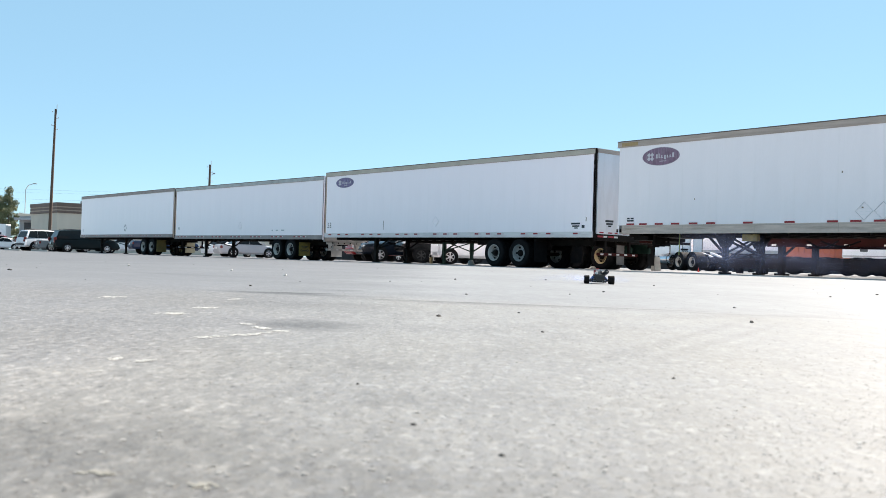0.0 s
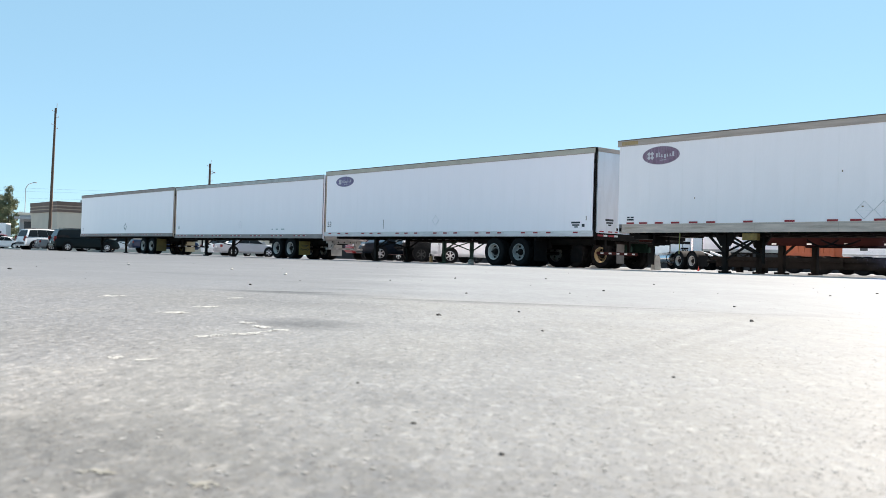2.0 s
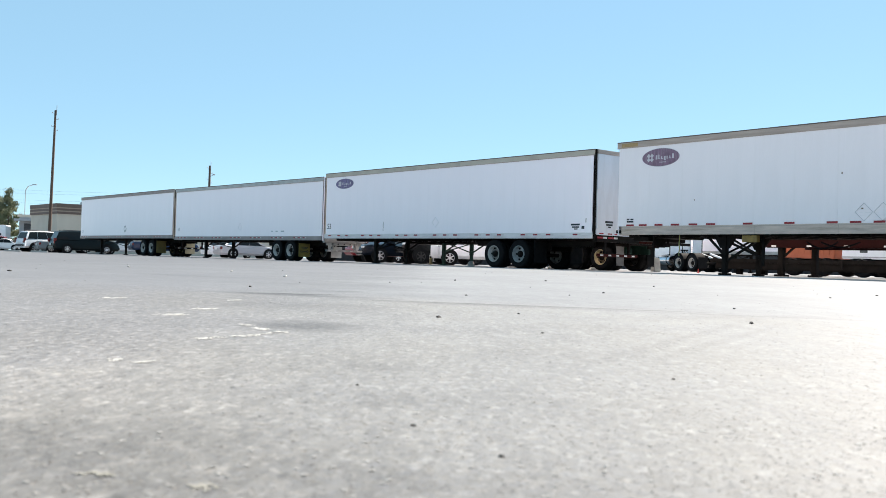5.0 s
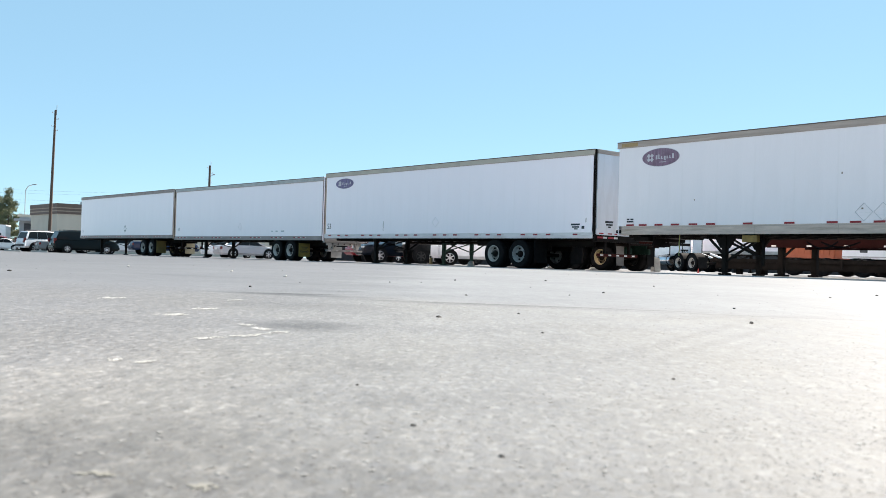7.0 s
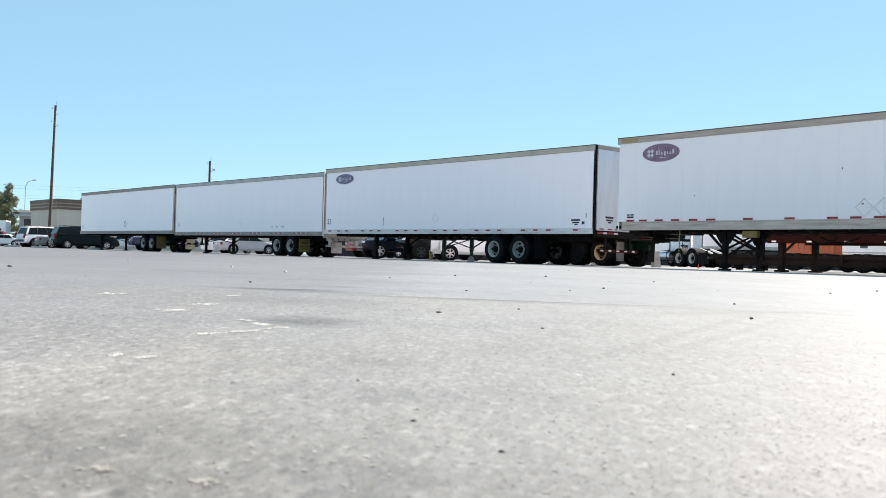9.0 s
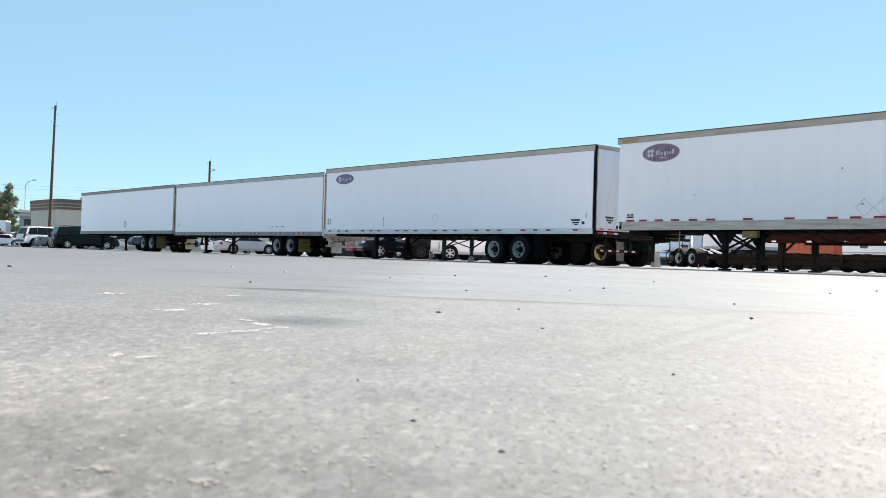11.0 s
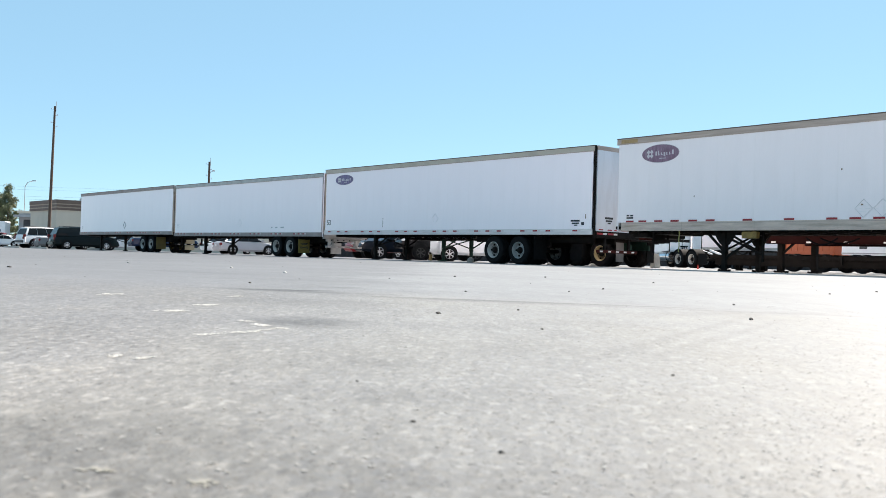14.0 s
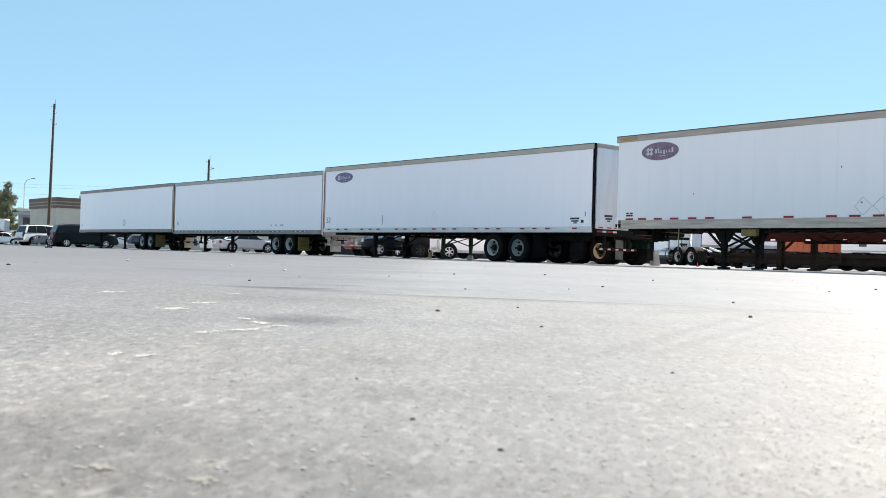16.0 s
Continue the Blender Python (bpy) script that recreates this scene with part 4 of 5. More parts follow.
def car(kind, coat_mat, m, label, category="car", lift=0.0):
    L, W, H, belt, sill, hood, tail, base, roof, r, axles = KINDS[kind]
    t = thing(kind if kind != "suv" else "sport_utility_car", label, category, m, "parked cars")
    w = W / 2
    sill, belt, H, hood, tail = sill + lift, belt + lift, H + lift, hood + lift, tail + lift
    st = [(0.0, 0.80, tail - 0.28), (0.05, 0.90, tail - 0.10), (0.18, 0.96, tail), (base[0], 0.99, belt - 0.01), (L * 0.4, 1.0, belt), (base[1] - 0.1, 0.99, belt - 0.01), (base[1] + 0.35, 0.98, (belt + hood) / 2 + 0.02), (L - 0.35, 0.95, hood), (L - 0.1, 0.87, hood - 0.10), (L, 0.74, hood - 0.28)]
    st = sorted(st)
    bm = bmesh.new()
    rings = []
    for x, k, zt in st:
        end = x < 0.02 or x > L - 0.02
        zb = sill + (0.12 if end else 0.0)
        half = [(0, zb), (w * k * 0.88, zb), (w * k, zb + 0.14), (w * k, zb + (zt - zb) * 0.62), (w * k * 0.965, zt - 0.05), (w * k * 0.86, zt), (0, zt + 0.015)]
        ring = [bm.verts.new((x, -y, z)) for y, z in half] + [bm.verts.new((x, y, z)) for y, z in half[-2:0:-1]]
        rings.append(ring)
    for p, q in zip(rings, rings[1:]):
        for k in range(len(p)):
            bm.faces.new((p[k], p[(k + 1) % len(p)], q[(k + 1) % len(p)], q[k]))
    bm.faces.new(rings[0]), bm.faces.new(rings[-1])
    body = part("body", bm, coat_mat, t)
    wb, wr = w * 0.93, w * 0.74

    def place(u, v, side, off=0.0):
        ease = v ** 0.85
        x = (base[0] + (base[1] - base[0]) * u) * (1 - ease) + (roof[0] + (roof[1] - roof[0]) * u) * ease
        top = H - (0.11 if kind == "sedan" else 0.06) * (2 * u - 1.05) ** 2
        return Vector((x, side * (wb + (wr - wb) * v ** 1.7 + off), belt - 0.03 + (top - belt + 0.03) * v))

    bm = bmesh.new()
    nu, vv = 14, (0, 0.25, 0.5, 0.75, 0.93)
    for side in (-1, 1):
        g = [[bm.verts.new(place(i / nu, v, side)) for i in range(nu + 1)] for v in vv]
        g.append([bm.verts.new(place(i / nu, 1, side) * 1 + Vector((0, -side * 0.1, 0.0))) for i in range(nu + 1)])
        for a, b in zip(g, g[1:]):
            for i in range(nu):
                bm.faces.new((a[i], a[i + 1], b[i + 1], b[i]))
        if side == -1:
            left = g
    for i in range(nu):
        bm.faces.new((left[-1][i], left[-1][i + 1], g[-1][i + 1], g[-1][i]))
    for i in (0, nu):
        for k in range(len(vv)):
            bm.faces.new((left[k][i], left[k + 1][i], g[k + 1][i], g[k][i]))
    part("cabin", bm, coat_mat, t)
    cuts = {"sedan": [(0.08, 0.495), (0.503, 0.93)], "suv": [(0.05, 0.30), (0.306, 0.58), (0.586, 0.95)], "minivan": [(0.04, 0.30), (0.306, 0.58), (0.586, 0.95)], "pickup": [(0.08, 0.42), (0.47, 0.88)], "van": [(0.66, 0.9)]}[kind]

    def curved_pane(u0, u1, side):
        bm = bmesh.new()
        g = [[bm.verts.new(place(u0 + (u1 - u0) * i / 4, v, side, 0.008)) for i in range(5)] for v in (0.08, 0.3, 0.55, 0.74, 0.9)]
        for a, b in zip(g, g[1:]):
            for i in range(4):
                bm.faces.new((a[i], a[i + 1], b[i + 1], b[i]))
        ob = part("side_window", bm, GLASS_DARK, t)
        ob.modifiers.new("thick", "SOLIDIFY").thickness = 0.005

    for side in (-1, 1):
        for u0, u1 in cuts:
            curved_pane(u0, u1, side)
    for name, u, dx in (("windscreen", 1, 0.012), ("rear_window", 0, -0.012)):
        d = Vector((dx, 0, 0.006))
        bm = bmesh.new()
        g = [[bm.verts.new(place(u, v, -1, -0.09).lerp(place(u, v, 1, -0.09), i / 4) + d) for i in range(5)] for v in (0.12, 0.3, 0.5, 0.7, 0.88)]
        for a, b in zip(g, g[1:]):
            for i in range(4):
                bm.faces.new((a[i], a[i + 1], b[i + 1], b[i]))
        part(name, bm, GLASS_DARK, t).modifiers.new("thick", "SOLIDIFY").thickness = 0.005
    ty, rim = DARK_WHEELS if lift else CAR_WHEELS[r]
    for x in axles:
        for side in (-1, 1):
            bm = bmesh.new()
            lathe(bm, [(r + 0.07, 0.0), (r + 0.07, -0.22)] if side > 0 else [(r + 0.07, 0.22), (r + 0.07, 0.0)], 28, Matrix.Translation((x, side * (w + 0.003), r + lift * 0.35 + 0.02)), caps=True)
            part("wheel_arch", bm, RUBBER, body)
            wh = part("wheel", ty, None, t, "", pose(x, side * (w - 0.085), r, 0, 0, 0 if side < 0 else 180))
            part("rim", rim, None, wh)
    for side in (-1, 1):
        zt = tail - 0.12
        slab("tail_light", -0.012, 0.16, side * w * 0.80 - 0.12, side * w * 0.80 + 0.12, zt - 0.2, zt + 0.02, LAMP_RED, t, "red tail light", 0.03)
        slab("headlight", L - 0.22, L - 0.03, side * w * 0.70 - 0.16, side * w * 0.70 + 0.16, hood - 0.24, hood - 0.08, LAMP_CLEAR, t, "clear headlight", 0.04)
        slab("mirror", base[1] - 0.35, base[1] - 0.2, side * (w + 0.08) - 0.09, side * (w + 0.08) + 0.09, belt, belt + 0.15, coat_mat, t, "", 0.03)
        for u in (0.35, 0.7):
            x = base[0] + (base[1] - base[0]) * u
            slab("door_handle", x, x + 0.2, side * w - 0.012, side * w + 0.012, belt - 0.2, belt - 0.165, coat_mat, t, "", 0.008)
    slab("bumper", -0.05, 0.14, -w * 0.85, w * 0.85, sill + 0.1, sill + 0.33, GREY_PLASTIC if kind == "suv" else coat_mat, t, "", 0.05)
    slab("bumper", L - 0.16, L + 0.05, -w * 0.78, w * 0.78, sill + 0.08, sill + 0.31, GREY_PLASTIC if kind == "suv" else coat_mat, t, "", 0.05)
    slab("number_plate", -0.062, -0.052, -0.16, 0.16, sill + 0.36, sill + 0.5, WHITE_TAPE, t, "blank pale plate")
    if kind in ("suv", "minivan"):
        for side in (-1, 1):
            slab("tail_light", base[0] - 0.14, base[0] + 0.08, side * w * 0.90 - 0.06, side * w * 0.90 + 0.06, belt - 0.16, belt + 0.10, LAMP_RED, t, "tall red tail light", 0.03)
            bm = bmesh.new()
            rod(bm, (roof[0] + 0.3, side * (wr - 0.12), H + 0.04), (roof[1] - 0.2, side * (wr - 0.12), H + 0.04), 0.02)
            part("roof_rail", bm, GREY_PLASTIC, t)
            for x in (roof[0] + 0.32, roof[1] - 0.24):
                slab("rail_foot", x, x + 0.06, side * (wr - 0.12) - 0.015, side * (wr - 0.12) + 0.015, H - 0.02, H + 0.045, GREY_PLASTIC, t)
    if kind == "pickup":
        slab("bed", 0.2, 1.9, -w * 0.8, w * 0.8, tail + 0.004, tail + 0.02, GREY_PLASTIC, t)
    return t


car("suv", WHITE_CAR, pose(-36.2, 81.4, 0, 0, 0, 48), "white sport utility car with roof rails among parked cars")
car("minivan", DARK_GREEN, pose(-30.85, 75.0, 0, 0, 0, 36), "dark green minivan with tinted glass parked beside a trailer")
car("sedan", GREY_CAR, pose(-34.1, 80.0, 0, 0, 0, 36), "grey sedan between a white and a dark car")
car("suv", PALE_BLUE, pose(-37.5, 84.0, 0, 0, 0, 36), "pale blue compact car in the parking row")
car("sedan", WHITE_CAR, pose(-50.9, 116, 0, 0, 0, 190), "white sedan at the end of the parking row")
car("suv", RED_CAR, pose(-55.1, 121, 0, 0, 0, 195), "red car beside a white box truck")
haul_box(pose(-63.2, 126, 0, 0, 0, 10), 5.0, TRUCK_WHITE, "white box truck in the distance behind cars", "box_truck", "truck")
car("sedan", WHITE_CAR, pose(-30.5, 84.5, 0, 0, 0, 20), "white sedan parked behind a trailer")
car("pickup", BLUE_CAR, pose(-26.6, 81, 0, 0, 0, 30), "blue pickup parked behind a trailer", "pickup")
car("sedan", WHITE_CAR, pose(-18.6, 75.5, 0, 0, 0, 62), "white sedan showing its tail light behind a silver sedan")
car("sedan", SILVER, pose(-16.85, 71.0, 0, 0, 0, 33), "silver sedan parked behind the trailers")
car("pickup", RED_CAR, pose(-0.95, 64.5, 0, 0, 0, 203), "red pickup facing the lot between dark trucks", "pickup")
car("pickup", NAVY, pose(0.15, 60.5, 0, 0, 0, 200), "dark blue pickup with alloy wheels", "pickup")
car("pickup", BLACK_CAR, pose(2.72, 58.0, 0, 0, 0, 200), "black lifted pickup on big tyres", "pickup", 0.22)
car("van", WHITE_CAR, pose(4.52, 51.84, 0, 0, 0, 192), "white van with alloy wheels behind the trailers", "van")

# two black vehicles added only to fill bright gaps behind the trailers
car("van", BLACK_CAR, pose(8.6, 46.2, 0, 0, 0, 130), "black van added to darken the gap behind the trailers", "van")
car("pickup", BLACK_CAR, pose(-1.6, 66.5, 0, 0, 0, 130), "black pickup added to darken the row behind the trailers", "pickup")

# ---- buildings, poles, tree ----
CREAM = material("cream stucco", (0.56, 0.50, 0.42), 0.85, vary=0.08, scale=0.6, fine=30, bump=0.1)
BROWN = material("dark brown fascia", (0.15, 0.105, 0.085), 0.7, vary=0.15, scale=1)
TANBAND = material("tan fascia band", (0.36, 0.28, 0.22), 0.7, vary=0.1, scale=1)
GREYWALL = material("grey wall", (0.42, 0.43, 0.44), 0.8, vary=0.1, scale=0.5)
WOOD = material("creosoted pole wood", (0.095, 0.062, 0.045), 0.85, vary=0.35, scale=1.5, fine=30, bump=0.3, stretch=(6, 6, 0.4))
GALV = material("galvanised steel", (0.38, 0.39, 0.40), 0.5, 0.5, vary=0.1)

b = thing("commercial_building", "low cream stucco building with striped brown fascia", "building", pose(-42.6, 105, 0, 0, 0, 40.5))
slab("wall", 0, 30, 0, 9, 0, 4.25, CREAM, b)
for z0, z1, mat, o in ((4.25, 4.5, BROWN, 0.12), (4.5, 4.62, TANBAND, 0.10), (4.62, 4.86, BROWN, 0.12), (4.86, 4.98, TANBAND, 0.10), (4.98, 5.4, BROWN, 0.14)):
    slab("fascia_band", -o, 30 + o, -o, 9 + o, z0, z1, mat, b, "", 0.01)
d = slab("roller_door", 3.2, 6.4, -0.03, 0.05, 0, 3.2, material("beige door", (0.46, 0.41, 0.34), 0.7, vary=0.06), b)
for k in range(9):
    slab("door_slat", 3.22, 6.38, -0.05, -0.028, 0.3 + 0.32 * k, 0.32 + 0.32 * k + 0.02, CREAM, d)
for x, y in ((4, 3), (9, 5)):
    slab("roof_unit", x, x + 1.6, y, y + 1.4, 5.35, 5.9, GALV, b, "", 0.04)

b = thing("warehouse", "low grey warehouse with dark openings beyond the cars", "building", pose(-57, 128, 0, 0, 0, 8))
slab("wall", 0, 9, 0, 10, 0, 4.6, GREYWALL, b)
slab("roof_edge", -0.2, 9.2, -0.2, 10.2, 4.6, 4.9, CREAM, b)
for x in (0.6, 3.4, 6.2):
    slab("opening", x, x + 2.5, -0.03, 0.06, 0.0, 3.7, GREY_PLASTIC, b, "dark loading opening")
slab("canopy", -0.4, 9.4, -1.2, -0.21, 4.0, 4.3, GREYWALL, b, "pale loading canopy", 0.03)


# added dark backdrop that fills the bright gaps seen under the trailers
f = thing("dark_backdrop", "long dark corrugated backdrop added behind the trucks", "fence", pose(-12, 86, 0))
CORR = material("dark corrugated steel", (0.014, 0.014, 0.016), 0.6, 0.1, vary=0.3, scale=0.8)
bm = bmesh.new()
prev = None
for k in range(13):
    x, y = k * 0.25, 0.05 * (k % 2)
    pair = (bm.verts.new((x, y, 0)), bm.verts.new((x, y, 3.3)))
    if prev:
        bm.faces.new((prev[0], pair[0], pair[1], prev[1]))
    prev = pair
me = mesh_of("backdrop_panel", bm, CORR, 0.1)
bm = bmesh.new()
box(bm, -0.05, 0.05, 0.055, 0.155, 0, 3.35)
post = mesh_of("backdrop_post", bm, STEEL)
for k in range(20):
    part("backdrop_panel", me, None, f, "", pose(3.0 * k, 0, 0))
    part("backdrop_post", post, None, f, "", pose(3.0 * k, 0, 0))


def pole(m, height, r0, r1, label, spike=True):
    p = thing("utility_pole", label, "pole", m)
    bm = bmesh.new()
    rod(bm, (0, 0, 0), (0, 0, height), r0, 18, r1)
    part("shaft", bm, WOOD, p)
    bm = bmesh.new()
    rod(bm, (0.12, 0, height - 0.5), (0.12, 0, height + 0.45), 0.03, 8)
    part("ground_spike", bm, GALV, p)
    for k, z in enumerate((height - 0.3, height - 0.9, height - 1.6, height - 2.0)):
        s = 1 if k % 2 else -1
        bm = bmesh.new()
        rod(bm, (0, 0, z), (s * 0.3, 0, z + 0.02), 0.018, 8)
        pin = part("insulator_pin", bm, GALV, p)
        bm = bmesh.new()
        rod(bm, (s * 0.3, 0, z), (s * 0.3, 0, z + 0.11), 0.04, 10)
        part("insulator", bm, GREYWALL, pin)
    return p


pole(pose(-38.06, 92, 0, 0, 0.9, 0), 13.75, 0.165, 0.095, "tall leaning brown wooden utility pole")
p2 = pole(pose(-27.2, 110, 0, 0, 0, 0), 10.5, 0.16, 0.12, "wooden utility pole rising behind the trailers")
bm = bmesh.new()
rod(bm, (0, 0, 9.2), (0.5, 0, 9.5), 0.03, 8)
arm = part("lamp_arm", bm, GALV, p2)
slab("lamp_head", 0.35, 0.65, -0.1, 0.1, 9.4, 9.55, GALV, arm, "", 0.03)

s = thing("street_lamp", "slim grey street lamp with a curved arm", "street lamp", pose(-57.2, 130, 0, 0, 0, 0))
bm = bmesh.new()
rod(bm, (0, 0, 0), (0, 0, 8.3), 0.07, 12, 0.04)
rod(bm, (0, 0, 8.28), (0.35, 0, 8.85), 0.05, 8)
rod(bm, (0.34, 0, 8.84), (1.1, 0, 9.1), 0.045, 8)
part("mast", bm, GALV, s)
slab("lamp_head", 0.95, 1.5, -0.12, 0.12, 9.02, 9.16, GALV, s, "", 0.04)

WIRE = material("black cable", (0.03, 0.03, 0.03), 0.6)


def cable(a, c, sag):
    a, c = Vector(a), Vector(c)
    cu = bpy.data.curves.new("cable", "CURVE")
    cu.dimensions, cu.bevel_depth, cu.bevel_resolution = "3D", 0.006, 1
    sp = cu.splines.new("POLY")
    sp.points.add(20)
    for k in range(21):
        u = k / 20
        v = a.lerp(c, u) - Vector((0, 0, sag * 4 * u * (1 - u)))
        sp.points[k].co = (*v, 1)
    cu.materials.append(WIRE)
    tagged(new("cable", cu), "thin black overhead cable between utility poles", "cable", "overhead cables")


for z, dx, dz in ((7.1, 0.4, 2.6), (6.85, -0.4, 2.2), (6.1, 0.2, 2.0), (5.85, -0.2, 1.7)):
    cable((-27.2 + dx, 110, z), (-95, 134, z + dz), 0.5)

STOP = material("chalky concrete", (0.38, 0.3724, 0.3496), 0.9, vary=0.2, scale=4, fine=40, bump=0.2)
bm = bmesh.new()
box(bm, -0.9, 0.9, -0.08, 0.08, 0, 0.13)
for v in bm.verts:
    if v.co.z > 0.05:
        v.co.y *= 0.6
soften(bm, 0.015)
stop_mesh = mesh_of("parking_stop", bm, STOP)
for k in (0, 1, 3):
    tagged(part("parking_stop", stop_mesh, None, None, "", pose(-33.2 + 2.6 * k, 73.5 - 1.2 * k, 0, 0, 0, -28)), "low pale concrete wheel stop before parked cars", "parking stop", "concrete wheel stops")

LEAF = material("dusty green foliage", (0.15, 0.165, 0.085), 0.6, vary=0.5, scale=1.2, fine=8)
BARK = material("grey bark", (0.12, 0.09, 0.07), 0.9, vary=0.3, scale=5, bump=0.3)


def tree(m, height, spread, label, seed):
    rnd = random.Random(seed)
    t = thing("tree", label, "tree", m)
    bm = bmesh.new()
    rod(bm, (0, 0, 0), (0.05, 0, height * 0.55), 0.22, 10, 0.12)
    rod(bm, (0.05, 0, height * 0.54), (0, 0.05, height * 0.95), 0.12, 8, 0.03)
    limbs = []
    for k in range(16):
        z = height * (0.08 + 0.05 * k)
        a = k * 2.4
        reach = spread * (1.05 - 0.052 * k) * rnd.uniform(0.75, 1.05)
        tip = (reach * math.cos(a), reach * math.sin(a), z + reach * 0.45)
        rod(bm, (0.03, 0, z), tip, 0.06, 6, 0.015)
        limbs.append(((0.03, 0, z), tip))
    part("trunk", bm, BARK, t)
    vs, fs = [], []
    for a, c in limbs + [((0, 0, height * 0.6), (0, 0, height))]:
        a, c = Vector(a), Vector(c)
        for k in range(40):
            u = rnd.uniform(0.3, 1.05)
            centre = a.lerp(c, u) + Vector((rnd.gauss(0, 0.25), rnd.gauss(0, 0.25), rnd.gauss(0, 0.2)))
            for q in range(22):
                p = centre + Vector((rnd.gauss(0, 0.15), rnd.gauss(0, 0.15), rnd.gauss(0, 0.12)))
                e = Euler((rnd.uniform(0, 6.3), rnd.uniform(0, 6.3), rnd.uniform(0, 6.3))).to_matrix()
                i = len(vs)
                vs += [p + e @ Vector(o) for o in ((-0.14, 0, 0), (0, -0.05, 0.01), (0.14, 0, 0), (0, 0.05, 0.01))]
                fs.append((i, i + 1, i + 2, i + 3))
    me = bpy.data.meshes.new("crown")
    me.from_pydata(vs, [], fs)
    me.materials.append(LEAF)
    part("crown", me, LEAF, t)


tree(pose(-68.6, 150, 0), 9.6, 2.9, "dusty green tree with an uneven pointed crown", 3)
tree(pose(-71.2, 153, 0), 8.2, 3.0, "dusty green tree beside another tree", 8)

# ---- small things on the ground ----
STONE = material("dark pebble", (0.045, 0.04, 0.036), 0.8, vary=0.4, scale=40, fine=200, bump=0.3)
PALE_STONE = material("pale litter", (0.4712, 0.456, 0.4256), 0.7, vary=0.15, scale=30)


def stone(x, y, size, mat, seed, label):
    rnd = random.Random(seed)
    bm = bmesh.new()
    bmesh.ops.create_icosphere(bm, subdivisions=2, radius=1)
    for v in bm.verts:
        k = 1 + 0.35 * noise.noise(v.co * 1.3 + Vector((seed * 3.1, 0, 0)))
        v.co = Vector((v.co.x * k * size * 1.15, v.co.y * k * size * 0.8, max(v.co.z * k, -0.4) * size * 0.6))
    low = min(v.co.z for v in bm.verts)
    ob = part("stone", bm, mat, None, "", pose(x, y, -low, 0, 0, rnd.uniform(0, 360)))
    tagged(ob, label, "stone", "stones scattered on the asphalt")


for k, (x, y, s) in enumerate([(-0.006, 2.407, 0.0065), (0.047, 0.693, 0.0022), (1.067, 3.476, 0.006), (0.827, 2.54, 0.007), (0.296, 1.207, 0.0025), (0.858, 5.06, 0.008), (0.218, 2.684, 0.004),
                               (-0.881, 4.385, 0.008), (-0.021, 0.812, 0.0022), (-2.80, 6.17, 0.012), (-0.091, 1.064, 0.0018), (0.105, 4.09, 0.005), (0.604, 4.505, 0.005), (2.865, 6.278, 0.010),
                               (0.209, 1.957, 0.003), (-0.334, 6.104, 0.006), (2.2, 5.4, 0.007), (1.6, 7.2, 0.009), (0.1, 7.4, 0.010), (0.9, 8.3, 0.010)]):
    stone(x, y, s, STONE, k + 1, "small dark pebble lying on the asphalt")
for k, (x, y, s) in enumerate([(-1.14, 6.93, 0.013), (-3.22, 9.78, 0.014), (-1.9, 8.6, 0.012)]):
    stone(x, y, s, PALE_STONE, 40 + k, "pale scrap of litter on the asphalt")

rs = random.Random(21)
for k in range(70):
    d = rs.uniform(4.2, 21)
    stone(rs.uniform(-0.46, 0.46) * d, d, rs.uniform(0.0014, 0.0030) * (0.6 + 0.09 * d), STONE, 100 + k, "small dark pebble lying on the asphalt")

# worn paint left on the asphalt
MARK = material("worn white road paint", (0.57, 0.5472, 0.5016), 0.8, vary=0.3, scale=40, fine=150, stain=(0.36, 0.35, 0.33), stain_amount=0.9)


YELLOWED = material("yellowed paint fleck", (0.3063, 0.2915, 0.247), 0.8, vary=0.3, scale=60, stain=(0.32, 0.30, 0.25), stain_amount=0.9)


def paint_mark(a, c, width, seed, mat=MARK):
    """A broken stroke: ragged flakes along a line."""
    r = random.Random(seed)
    a, c = Vector((*a, 0.0005)), Vector((*c, 0.0005))
    way = (c - a).normalized()
    side = Vector((-way.y, way.x, 0))
    bm = bmesh.new()
    span = (c - a).length
    for k in range(24):
        mid = a + way * span * r.random() + side * width * r.uniform(-0.42, 0.42)
        n = r.randint(7, 10)
        lx, ly = span * r.uniform(0.03, 0.13), width * r.uniform(0.10, 0.34)
        ring = [bm.verts.new(mid + way * math.cos(6.283 * q / n) * lx * r.uniform(0.5, 1.2) + side * math.sin(6.283 * q / n) * ly * r.uniform(0.5, 1.2) + Vector((0, 0, 0.00002 * k))) for q in range(n)]
        bm.faces.new(ring)
    tagged(part("road_marking", bm, mat), "worn remnant of pale road paint on asphalt", "road marking", "worn road paint", "structure")


MARKS = [((-0.412, 1.596), (-0.382, 1.607), 0.030), ((-0.389, 1.628), (-0.367, 1.636), 0.020), ((-0.37, 1.66), (-0.327, 1.689), 0.035), ((-0.33, 1.701), (-0.309, 1.763), 0.015), ((-0.313, 1.79), (-0.281, 1.774), 0.030), ((-0.42, 1.971), (-0.383, 1.935), 0.025), ((-0.376, 1.903), (-0.333, 1.826), 0.025),
         ((-0.433, 1.244), (-0.416, 1.248), 0.03), ((-0.392, 1.237), (-0.372, 1.229), 0.03), ((-1.046, 2.935), (-0.986, 2.935), 0.11), ((-0.646, 2.223), (-0.594, 2.203), 0.07),
         ((-0.648, 2.493), (-0.59, 2.497), 0.06), ((-0.671, 3.034), (-0.632, 3.018), 0.08)]
